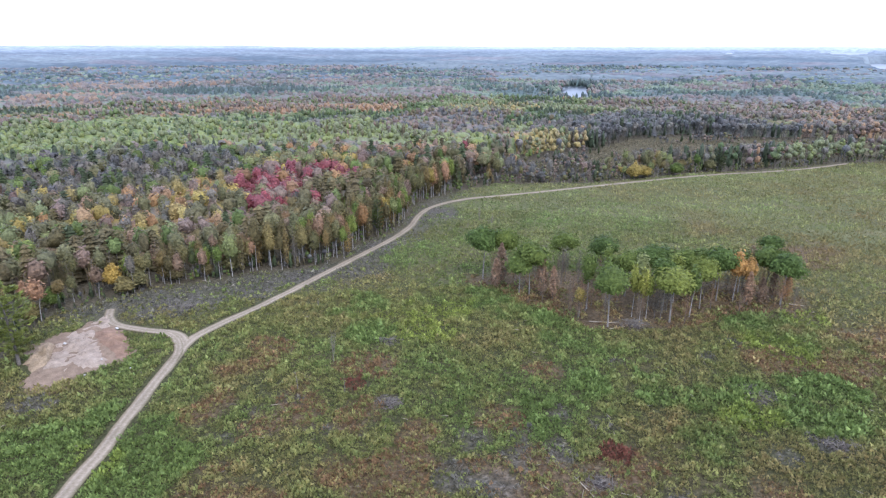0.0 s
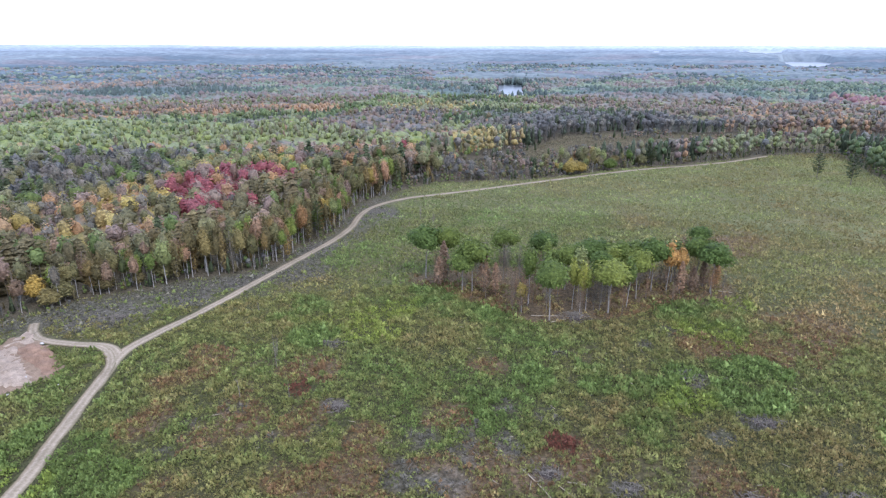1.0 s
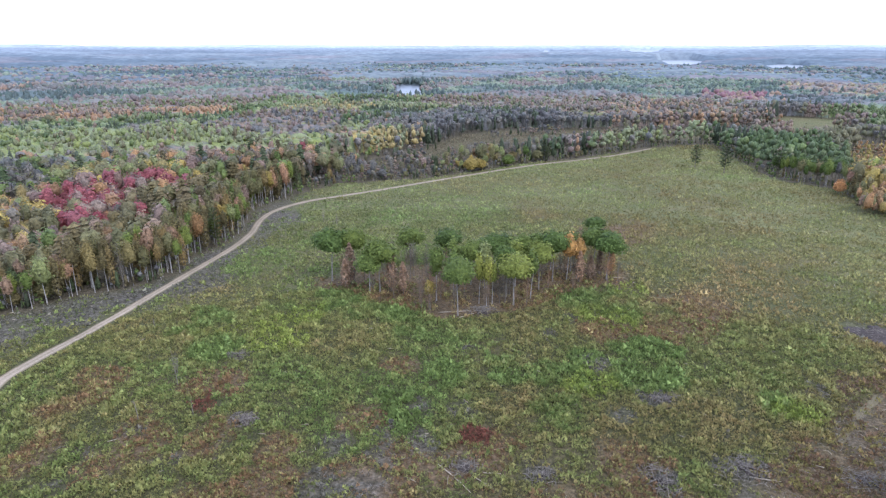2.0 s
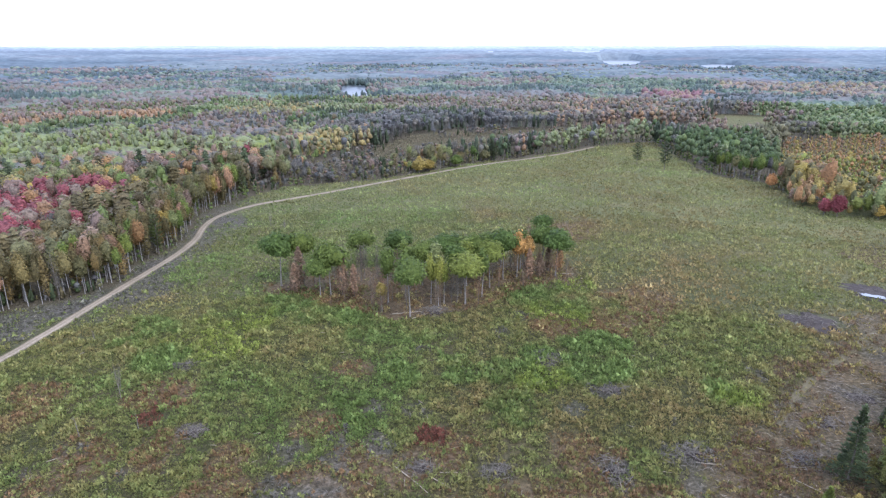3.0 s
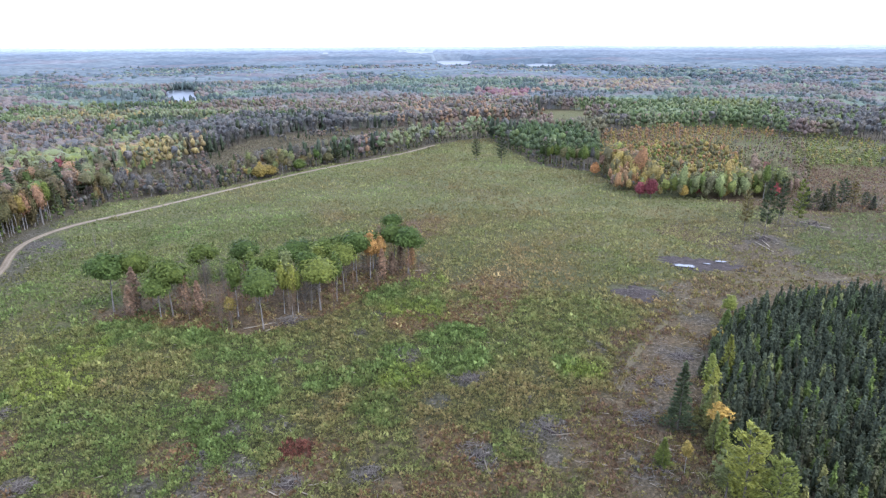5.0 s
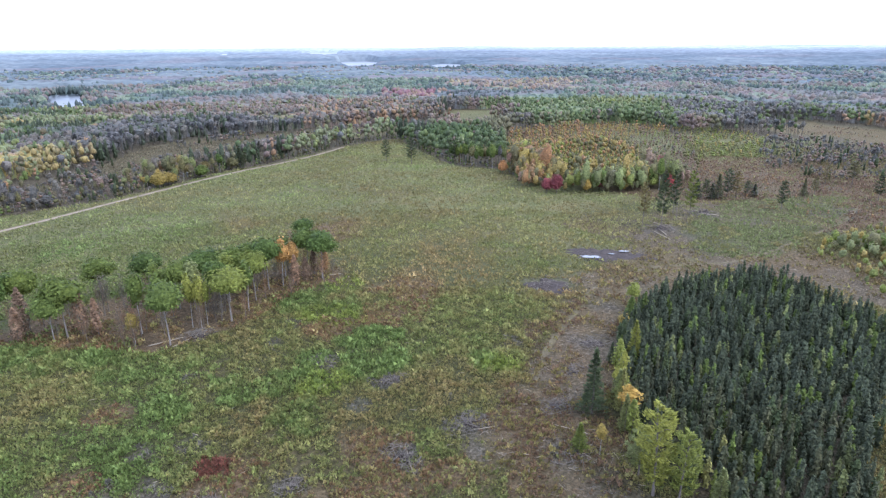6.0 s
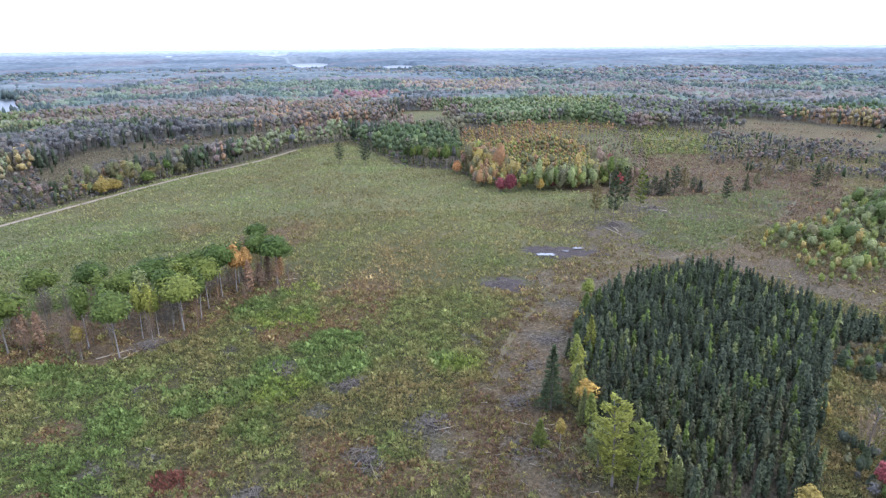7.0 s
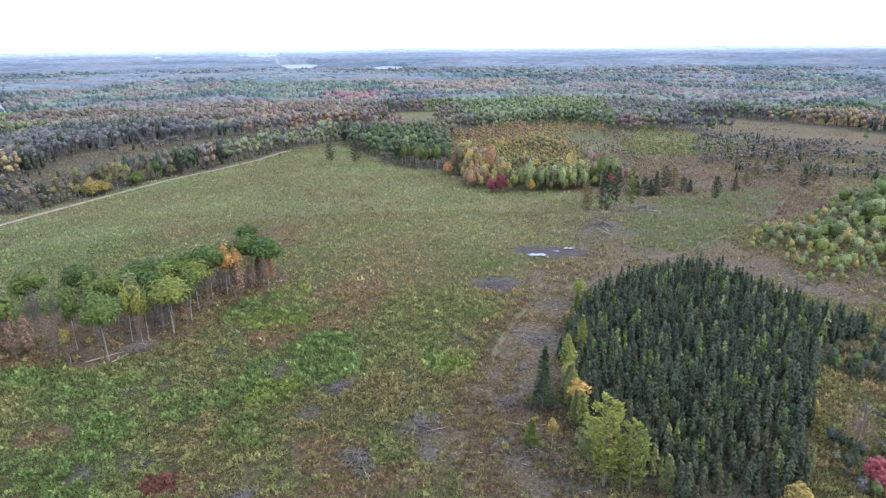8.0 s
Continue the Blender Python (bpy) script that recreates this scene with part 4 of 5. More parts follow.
def build_canopy(d0, d1, rows, cols, tall, palette, seed):
    """The closed canopy of a stand, from which the crowns stand out: an added sheet that lightens the gaps."""
    rng = np.random.default_rng(seed)
    r, b = np.meshgrid(np.linspace(d0, d1, rows), np.linspace(-44, 92, cols), indexing="ij")
    x, y = at_bearing(b + rng.uniform(-0.1, 0.1, r.shape), r + rng.uniform(-4, 4, r.shape))
    closed = is_wooded(x, y) & ~((bearing(x, y) > 2.5) & (bearing(x, y) < 18) & (r < 352))
    for ox, oy in ((22, 0), (-22, 0), (0, 22), (0, -22), (16, 16), (-16, -16), (16, -16), (-16, 16)):
        closed &= is_wooded(x + ox, y + oy)
    z = np.where(closed, tall * rng.uniform(0.85, 1.15, r.shape), -1.5) + ground_z(x, y)
    tint = np.array([palette[k] for k in KINDS])[kinds_at(x.ravel(), y.ravel(), rng)]
    i, j = np.meshgrid(np.arange(rows - 1), np.arange(cols - 1), indexing="ij")
    p = (i * cols + j).ravel()
    t = np.concatenate([np.stack([p, p + cols, p + 1], 1), np.stack([p + 1, p + cols, p + cols + 1], 1)])
    me = mesh("canopy", np.stack([x, y, z], -1).reshape(-1, 3), t, [LEAF_MIX], tone=tint)
    return tagged(new("canopy", me), "closed canopy of autumn woods, hazed where far", "woods", kind="stuff")


rng = np.random.default_rng(17)
edge_trees = []
for name, d0, d1, gap, level, label in (
        ("woods", 60, 335, 4.7, 0, "mixed autumn woods of green, red, yellow and bare trees"),
        ("woods", 335, 650, 4.7, 1, "autumn woods of light green and rusty treetops"),
        ("woods", 650, 1020, 7.8, 2, "far woods with haze-tinted autumn treetops"),
        ("woods", 1000, 1650, 15.0, 3, "treetops of wooded country far off, tinted blue-grey with haze")):
    x, y = scatter(-44, 92, d0, d1, gap, rng)
    keep = is_wooded(x, y)
    x, y = x[keep], y[keep]
    kinds = kinds_at(x, y, rng)
    tall = (12.2 + 1.8 * value_noise(x, y, 40, 71)) * rng.uniform(0.78, 1.18, x.size)
    scrub = (bearing(x, y) > 4) & (bearing(x, y) < 16.5) & (np.hypot(x, y) < 345)
    tall = np.where(scrub, tall * rng.uniform(0.4, 0.8, x.size), tall)
    if level == 0:
        lim = np.minimum(edge_distance(x, y, EDGE_LEFT), edge_distance(x, y, EDGE_RIGHT))
        front = lim < 9.0
        strip = front & (bearing(x, y) < 3) & (bearing(x, y) > -29)
        edge_trees = [(x[i], y[i], KINDS[kinds[i]], tall[i]) for i in np.where(front & ~strip)[0]]
        ex, ey = scatter(-29, 3, 140, 262, 2.5, rng)
        row = is_wooded(ex, ey) & (edge_distance(ex, ey, EDGE_LEFT) < 9.0)
        ex, ey = ex[row], ey[row]
        edge_trees += [(px, py, KINDS[k], h) for px, py, k, h in zip(ex, ey, kinds_at(ex, ey, rng), 12.6 * rng.uniform(0.8, 1.15, ex.size))]
        x, y, kinds, tall = x[~front], y[~front], kinds[~front], tall[~front]
    slim = rng.uniform(0.85, 1.3, x.size) * (gap / 4.7) ** 0.6 * (1.0, 1.05, 0.95, 1.0)[level]
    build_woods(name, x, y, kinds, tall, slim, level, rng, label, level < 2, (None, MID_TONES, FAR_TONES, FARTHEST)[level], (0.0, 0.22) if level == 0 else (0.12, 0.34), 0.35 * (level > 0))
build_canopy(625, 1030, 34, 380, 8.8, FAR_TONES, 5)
build_canopy(150, 345, 34, 240, 7.0, SPECIES, 7)
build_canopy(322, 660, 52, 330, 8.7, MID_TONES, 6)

# young growth on the old cut, and grey brush round the marsh and beyond
x, y = scatter(30, 90, 150, 500, 2.3, rng)
far = np.hypot(x, y)
keep = inside(x, y, YOUNG) & (rng.random(x.size) < 0.94 - 0.2 * step(270, 330, far) * step(-0.5, 0.4, value_noise(x, y, 20, 81)))
x, y = x[keep], y[keep]
far = np.hypot(x, y)
groups = [[KINDS.index(k) for k in names.split()] for names in (
    "olive light yellow light green olive lime", "yellow olive yellow lime olive orange", "light green green deep olive", "orange yellow rust yellow olive orange", "rust olive lime bare olive rust")]
bear = bearing(x, y)
wave = value_noise(x, y, 34, 82) + 0.5 * value_noise(x, y, 12, 83)
which = np.where(wave > 0.15, 1, np.where(wave < -0.3, 2, 0))
which = np.where((far > 290) & (wave > -0.6), 1, which)
which = np.where(far + 40 * wave > 388, 3, which)
which = np.where((bear > 61.5 + 6 * wave) & (far > 285), 4, which)
which = np.where((x < 246) & (y > 168 + 12 * wave), 3, which)
kinds = np.zeros(x.size, int)
for k, ids in enumerate(groups):
    kinds = np.where(which == k, rng.choice(ids, x.size), kinds)
thin = (which >= 3) & (rng.random(x.size) < np.where(which == 4, 0.12, 0.1))
x, y, far, kinds, wave, which = x[~thin], y[~thin], far[~thin], kinds[~thin], wave[~thin], which[~thin]
front = edge_distance(x, y, [(236, 208), (204, 172), (210, 158), (225, 138), (262, 132)]) < 16
tall = np.where(front, 8.0, np.where(which == 4, 3.0, 6.0 - 2.2 * step(250, 340, far))) * rng.uniform(0.5, 1.4, x.size) * (1 + 0.55 * value_noise(x, y, 9, 88))
tall = np.maximum(tall, 1.2)
tall = tall * (1 + 0.25 * (which == 1))
slim = np.where(front, 0.98, 1.1) * rng.uniform(0.7, 1.4, x.size)
for at, level in ((front, 0), (~front, 1)):
    build_woods("young_trees", x[at], y[at], kinds[at], tall[at], slim[at], level, rng, "young yellow and green birch and aspen regrowth", False, dull=(0.0, 0.15), low=1)

x, y = scatter(0, 92, 150, 480, 2.9, rng)
d, b = np.hypot(x, y), bearing(x, y)
brushy = inside(x + 14 * value_noise(x, y, 20, 83), y, GREY_BRUSH) & ~inside(x, y, YOUNG) & (value_noise(x, y, 18, 84) + 0.5 * value_noise(x, y, 6, 107) > -0.2)
brushy |= inside(x, y, MARSH) & (value_noise(x, y, 20, 85) + 0.5 * value_noise(x, y, 7, 86) > -0.55 + 0.75 * step(345, 395, d))
brushy |= (edge_distance(x, y, [(20, 290), (70, 300), (110, 320)]) < 24) & is_wooded(x, y)
x, y = x[brushy], y[brushy]
kinds = rng.choice([KINDS.index(k) for k in "bare dusk bare dusk pink rust olive dark".split()], x.size)
build_woods("brush", x, y, kinds, rng.uniform(1.2, 6.0, x.size) * (1 + 0.4 * value_noise(x, y, 11, 108)), rng.uniform(1.0, 1.9, x.size), 1, rng, "grey leafless brush on the old cut", False)

THICKET_RIM = [(255, 48), (231, 53), (210, 57), (195, 56), (193, 46), (181, 38), (176.5, 33), (182, 24), (196, 15)]
x, y = scatter(60, 95, 150, 345, 3.3, rng)
keep = inside(x, y, [(195, 56), (193, 46), (181, 38), (176.5, 33), (182, 24), (196, 15), (200, -20), (340, -20), (298, 32), (277, 41), (255, 48), (231, 53), (210, 57)])
x, y = x[keep], y[keep]
wave = value_noise(x, y, 15, 87) + 0.4 * value_noise(x, y, 6, 90)
rim = edge_distance(x, y, THICKET_RIM) < 12
kinds = np.where((wave > 0.1) | rim, rng.choice([KINDS.index(k) for k in "lime light lime yellow light".split()], x.size), rng.choice([KINDS.index(k) for k in "green deep green olive light".split()], x.size))
tall = np.maximum(rng.uniform(3.0, 10.5, x.size) * (1.0 - 0.45 * wave) * (0.36 + 0.54 * step(0, 24, edge_distance(x, y, THICKET_RIM))), 1.2)
build_woods("thicket", x, y, kinds, tall, rng.uniform(1.1, 1.8, x.size), 0, rng, "green and yellow thicket at the edge of the cut", False, dull=(0.0, 0.15), low=1)

# low scrub scattered over the old cut
x, y = scatter(45, 88, 220, 570, 2.7, rng)
gold = inside(x + 10 * value_noise(x, y, 16, 96), y, GOLD_SCRUB)
brown = inside(x, y, OLD_CUT) & ~gold
wave = value_noise(x, y, 13, 97) + 0.6 * value_noise(x, y, 5, 98)
keep = (gold & (wave > -0.45)) | (brown & (wave > 0.1)) | (inside(x, y, FAR_MEADOW) & (wave > 0.35))
keep &= ~inside(x, y, YOUNG) & ~inside(x, y, GREY_BRUSH)
x, y, gold, wave = x[keep], y[keep], gold[keep], wave[keep]
kinds = np.where(gold, rng.choice([KINDS.index(k) for k in "lime olive yellow light lime olive".split()], x.size), rng.choice([KINDS.index(k) for k in "rust rust olive bare orange".split()], x.size))
build_woods("scrub", x, y, kinds, np.where(gold, rng.uniform(1.2, 3.4, x.size), rng.uniform(0.6, 1.8, x.size)), rng.uniform(1.4, 2.2, x.size), 1, rng,
            "low golden and rusty scrub on the old cut", False, dull=(0.0, 0.2), low=1)

x, y = scatter(60, 97, 80, 215, 1.8, rng)
keep = inside(x, y, [(90, 6), (104, 14), (118, 17), (132, 19), (141, 17), (153, 10), (156, -6), (120, -14), (95, -8)]) & (value_noise(x, y, 9, 86) > -0.9 + 0.9 * step(98, 112, x) * (1 - step(118, 132, x)))
x, y = x[keep], y[keep]
kinds = rng.choice([KINDS.index(k) for k in "olive dark spruce dusk spruce dark green umber spruce".split()], x.size)
build_woods("low_thicket", x, y, kinds, rng.uniform(0.9, 3.8, x.size), rng.uniform(1.1, 1.8, x.size), 0, rng, "grey and olive shrubs beside the young spruces", False, low=1)

x, y = scatter(-46, 62, 100, 425, 2.3, rng)
away = np.minimum(edge_distance(x, y, EDGE_LEFT[1:]), edge_distance(x, y, EDGE_RIGHT[:7]))
keep = (away < 7 + 3 * value_noise(x, y, 8, 89)) & (edge_distance(x, y, ROADWAY) > 3.5) & ~inside(x, y, PIT) & (edge_distance(x, y, SPUR) > 2.5)
keep &= rng.random(x.size) < np.where(inside(x, y, CLEARING), np.where(x < -62, 0.6, 0.12), 0.8)
x, y = x[keep], y[keep]
kinds = rng.choice([KINDS.index(k) for k in "olive olive umber green green dusk dark".split()], x.size)
build_woods("edge_brush", x, y, kinds, np.where(inside(x, y, CLEARING), rng.uniform(0.8, 1.9, x.size), rng.uniform(1.2, 5.0, x.size)), rng.uniform(1.1, 1.7, x.size), 1, rng, "olive and grey saplings at the feet of the woods", False, low=1)

# ---- single trees ----
MESHES = {}


def tree_meshes(form, kind, variant):
    """Trunk and crown of a tree one metre tall to be scaled: shared by all trees alike."""
    key = (form, kind, variant)
    if key in MESHES:
        return MESHES[key]
    r = np.random.default_rng(abs(hash((len(form), KINDS.index(kind), variant))) % 9999)
    if form == "broadleaf":
        trunk = trunk_soup(r, 10.2, 0.11, 5, 1.8, 0.35, 0.5)
        low = (0.0, 1.1, -0.7)[variant]
        crown = puff_crown(r, 10, 8, (2.2, 2.5, 2.0)[variant], 4.2 + 0.5 * low, 8.1 - 0.5 * low, 340, 0.3, 12, 0.12)
        bark = PALE_BARK
    elif form == "oak":
        trunk = trunk_soup(r, 10.0, 0.16, 9, 3.4, 0.5, 0.45)
        crown = puff_crown(r, 14, 10, 4.2, 3.3, 9.0, 1150, 0.3, 14)
        bark = TAN_BARK
    elif form == "slender":
        trunk = trunk_soup(r, 11.0, 0.09, 5, 1.3, 0.5, 0.6)
        crown = puff_crown(r, 9, 8, 1.9, 4.0, 8.2, 380, 0.3, 10, 0.05)
        bark = PALE_BARK
    elif form == "bare":
        trunk = trunk_soup(r, 11.0, 0.13, 10, 2.4, 0.5, 0.35)
        a, b = twigs(r, 12.0, 2.2, 110, 0.022), spray_crown(r, 60, 2.0, 4.4, 7.4, 0.16)
        s = Soup()
        s.add(*a)
        s.add(*b)
        crown = s.arrays()
        bark = BARK
    elif form == "pine":
        trunk = trunk_soup(r, 12.0, 0.17, 6, 1.6, 0.3, 0.4)
        crown = bough_crown(r, (2.6, 3.4, 2.2)[variant], 12.2, 3.0, 32, 88, 0.32)
        bark = BARK
    elif form == "shrub":
        trunk = trunk_soup(r, 7.0, 0.2, 8, 3.0, 0.6, 0.15)
        crown = puff_crown(r, 12, 8, 3.7, 6.2, 6.2, 700, 0.5, 16)
        bark = BARK
    elif form == "rusty_spire":
        trunk = trunk_soup(r, 11.0, 0.12, 4, 1.2, 0.3, 0.4)
        crown = spray_crown(r, 620, 1.7, 5.4, 6.8, 0.26, 0.75)
        bark = BARK
    else:
        trunk = trunk_soup(r, 11.6, 0.13, 0, 1.0, 0.1)
        crown = bough_crown(r, 0.9, 12.1, 2.1, 84, 30, 0.3, True)
        bark = BARK
    key_name = form + "_" + kind
    MESHES[key] = (mesh(key_name + "_trunk", trunk[0], trunk[1], [bark]), mesh(key_name + "_crown", crown[0], crown[1], [LEAF[kind]]))
    return MESHES[key]


WORDS = dict(green="green", light="light green", dark="dark green", olive="olive-brown", yellow="yellow", orange="orange", red="crimson",
             rust="rust-brown", bare="grey leafless", pink="dull pink", lime="yellow-green", deep="deep green", spruce="dark green", amber="bright orange", umber="brown-olive", dusk="dark grey leafless")
NAMES = dict(broadleaf="broadleaf_tree", oak="oak_tree", slender="birch_tree", bare="bare_tree", pine="pine_tree", shrub="shrub", rusty_spire="larch_tree", fir="fir_tree")


def plant(form, kind, x, y, tall, wide=None, turn=None, where="at the clearing's edge", group=""):
    """One tree with its trunk and crown; tall and wide in metres."""
    natural = dict(broadleaf=4.8, oak=8.2, slender=3.8, bare=4.8, pine=6.0, shrub=7.2, rusty_spire=3.4, fir=4.2)[form]
    variant = int(RNG.integers(0, 3))
    trunk, crown = tree_meshes(form, kind, variant)
    sz = tall / 12.3
    sx = wide / natural if wide else sz
    root = new(NAMES[form])
    root.matrix_basis = pose(x, y, float(ground_z(np.array(x), np.array(y))), 0, 0, RNG.uniform(0, 360) if turn is None else turn) @ Matrix.Diagonal((sx, sx, sz, 1))
    look_word = {"broadleaf": "tree with slim pale trunk", "oak": "oak with bare grey trunk", "slender": "slender birch with pale trunk",
                 "bare": "tree with thin twigs", "shrub": "leafy shrub", "pine": "pine with layered boughs", "rusty_spire": "narrow larch with sparse needles", "fir": "pointed fir"}[form]
    tagged(root, f"{WORDS[kind]} {look_word} {where}", "tree", group)
    part("trunk", trunk, root)
    part("crown", crown, root)
    return root


for x, y, kind, tall in edge_trees:
    form = "fir" if kind == "dark" else "bare" if kind == "bare" else "broadleaf"
    if kind == "dark" and RNG.random() < 0.4:
        form = "pine"
    if kind == "umber" and RNG.random() < 0.3:
        form = "rusty_spire"
    if x < -58:
        form = ("shrub", "slender", "bare", "slender", "broadleaf")[int(RNG.integers(0, 5))]
        tall *= 0.5 if form == "shrub" else 0.8
    far_side = x > 30 and y > 255
    if far_side:
        form = "shrub" if form == "broadleaf" and RNG.random() < 0.5 else form
        tall *= 0.55 if form == "shrub" else 0.85
    plant(form, kind, x, y, tall * RNG.uniform(0.9, 1.1), wide=(1.3 if far_side else 1.0) * tall * (RNG.uniform(0.7, 1.0) if form == "shrub" else RNG.uniform(0.27, 0.4)), group="trees along the clearing's edge")

# the grove left standing in the clearing
OAKS = [(10.8, 156, 14.5, 7.8), (16.7, 156.4, 14, 6.8), (19, 143.3, 11.7, 5.6), (21.7, 144.4, 14.5, 7.5), (32.8, 159.4, 12, 6.9), (42.7, 156.4, 11.7, 6.8),
        (36.7, 125.5, 14.2, 6.8), (45.5, 143.4, 11.8, 6.7), (54, 149, 11.7, 8.7), (51.3, 127.9, 13, 7.8), (51.4, 133.1, 13.6, 5.5), (59.7, 143.4, 12.8, 7.7),
        (61.2, 135.8, 13.3, 6), (67, 140.2, 13.9, 6.8), (64.5, 145.7, 12.4, 7.1), (80.6, 143.9, 12.8, 7.2), (81.6, 137.9, 13.6, 7.6), (91.9, 164.6, 9.5, 6.0)]
SHADES = "deep deep green deep deep deep green deep deep green deep deep green deep deep deep deep deep".split()
for (x, y, tall, wide), kind in zip(OAKS, SHADES):
    plant("oak", kind, x, y, tall, wide * 1.3, where="in the grove", group="grove trees")
for x, y, tall, wide, kind in ((34.2, 135.4, 15, 4.2, "green"), (43.6, 130.9, 12.7, 3.2, "lime"), (44.8, 128.8, 12.6, 3.2, "lime"), (46.2, 128.8, 12.1, 2.8, "lime"),
                               (31.2, 129.9, 8.5, 2.6, "yellow"), (48, 140, 13, 4.5, "light"), (56, 139, 13, 5, "green"), (39, 137, 12, 4.5, "green"),
                               (42, 149, 11.5, 5, "green"), (49, 147, 12, 5.5, "deep"), (70, 148, 12, 6, "green"), (57, 131, 12.5, 4.5, "green"), (75, 146, 12, 5, "green"),
                               (70.6, 139.2, 14.2, 4.8, "amber"), (74.2, 140.3, 12.2, 4.6, "amber"), (78, 147, 13, 3.4, "rust")):
    plant("slender", kind, x, y, tall, wide, where="in the grove", group="grove trees")
for x, y, tall, wide, kind in ((15.2, 151.8, 11.6, 4.6, "rust"), (24.5, 143.3, 12, 3.8, "rust"),
                               (81.6, 142, 7.5, 3.5, "rust"), (77, 138.5, 7, 3, "rust"), (13.5, 148.5, 8.5, 3.6, "rust"), (27, 141, 9, 3.4, "rust"), (73, 137, 9, 3.6, "rust"), (84.5, 141, 8, 3.2, "orange")):
    plant("rusty_spire", kind, x, y, tall, wide, where="in the grove", group="grove trees")
# thin trunks and rusty undergrowth inside the grove
n = 0
while n < 70:
    x, y = RNG.uniform(8, 90), RNG.uniform(126, 160)
    if inside(np.array([x]), np.array([y]), GROVE)[0]:
        plant("bare", ("bare", "rust", "rust", "bare")[n % 4], x, y, RNG.uniform(5, 11.5), RNG.uniform(2.2, 4.2), where="under the grove's crowns", group="grove saplings")
        n += 1

# lone trees
for form, kind, x, y, tall, wide in (
        ("pine", "dark", 203.5, 268.5, 11.9, 6.1), ("pine", "dark", 209, 253.5, 14.2, 7.0), ("pine", "dark", 191.6, 99.5, 19, 5.4), ("pine", "green", 215, 101, 16.5, 5.6),
        ("pine", "dark", 212, 106, 17, 5), ("pine", "olive", 192, 106.7, 15, 5), 
        ("pine", "dark", 228, 240, 13, 6), ("pine", "dark", 237, 226, 12, 6),
        ("fir", "dark", 243.1, 112.3, 8.4, 4.8), ("pine", "dark", 245.4, 109.6, 8, 4.4), ("fir", "dark", 248.4, 106, 10.5, 5), ("pine", "dark", 253.8, 104.6, 12, 5.6), ("pine", "olive", 255, 101.4, 11.2, 5.2),
        ("pine", "dark", 263.1, 100.3, 6.4, 4), ("fir", "dark", 245.9, 107.3, 6.8, 3.8), ("fir", "dark", 262.8, 97.3, 5.4, 3.6), ("pine", "dark", 247.6, 81.2, 11.3, 5), ("fir", "dark", 277.4, 83.5, 7.4, 3.4),
        ("pine", "olive", 283.6, 81.3, 7.5, 4), ("pine", "olive", 314.8, 76.1, 10.6, 6.4), ("pine", "olive", 307.7, 84.6, 8.7, 4.7), ("pine", "dark", 287.8, 59.7, 10.7, 5.2), ("pine", "olive", 308.9, 60.3, 10.1, 4.8)):
    plant(form, kind, x, y, tall, wide, where="standing in the clearing")
for kind, x, y, tall in (("red", 208, 156.5, 10), ("red", 205.5, 160, 8), ("yellow", 218.2, 148.4, 7), ("red", 281.3, 148.7, 11), ("amber", 237.5, 205.5, 11), ("red", 226, 147, 8), ("orange", 214, 172, 9), ("red", 250, 128, 8), ("yellow", 232, 140, 6), ("orange", 222, 200, 8)):
    plant("shrub", kind, x, y, tall * 0.85, tall * 0.62, where="beside young growth")
for form, kind, x, y, tall, wide in (
        ("pine", "lime", 69.6, 33.0, 14.5, 7.0), ("pine", "lime", 70.8, 29.8, 11.5, 5.2), ("pine", "light", 71.4, 36.4, 8.4, 4.6), ("fir", "dark", 80.5, 50.6, 12.4, 5.0), ("fir", "lime", 102, 55.7, 9.2, 3.4), ("fir", "light", 84.5, 47.5, 8.6, 2.8),
        ("fir", "green", 70.4, 46, 5.1, 2.9), ("slender", "yellow", 71.5, 43, 6.6, 1.9), ("shrub", "yellow", 82, 11.0, 4.6, 3.4),
        ("shrub", "yellow", 109, 15.8, 3.4, 2.8), ("rusty_spire", "lime", 92, 52, 7.5, 3.2), ("fir", "green", 99, 57, 6.5, 2.6), ("fir", "light", 80, 44, 7, 2.6)):
    plant(form, kind, x, y, tall, wide, where="beside the spruce plantation")
for k in range(16):
    f = k / 15
    plant("fir", ("light", "green", "lime")[k % 3], 152 + 7 * f + RNG.uniform(-3, 3), 8 + 32 * f + RNG.uniform(-2, 2), RNG.uniform(2.6, 5.4), RNG.uniform(1.6, 2.4), where="beside the spruce plantation")
ROW = [(131, 73), (126, 70.5), (121, 68.5), (116, 66), (111, 63.5), (106, 60), (98, 58), (95.5, 55.5), (90, 52.5), (88, 50), (85.5, 48.5), (82.5, 45), (80.5, 43), (78, 39), (76, 36.5), (75, 30), (73.5, 26)]
for k, (x, y) in enumerate(ROW):
    form, kind = (("rusty_spire", "lime"), ("slender", "lime"), ("fir", "light"), ("rusty_spire", "green"), ("slender", "yellow"), ("rusty_spire", "lime"), ("fir", "dark"))[k % 7]
    tall = RNG.uniform(4.2, 7.4)
    plant(form, kind, x + RNG.uniform(-1, 1), y + RNG.uniform(-1, 1), tall, tall * RNG.uniform(0.42, 0.6), where="beside the spruce plantation")
plant("shrub", "red", 93.5, 3.6, 5.6, 5.0, where="beside the spruce plantation")
plant("bare", "bare", 102, 8, 9.5, 6.0, where="beside the spruce plantation")
plant("pine", "lime", -83.5, 108.5, 17.5, 10.5, where="beside the sand pit")
plant("broadleaf", "lime", -91, 113, 17, 6, where="beside the sand pit")

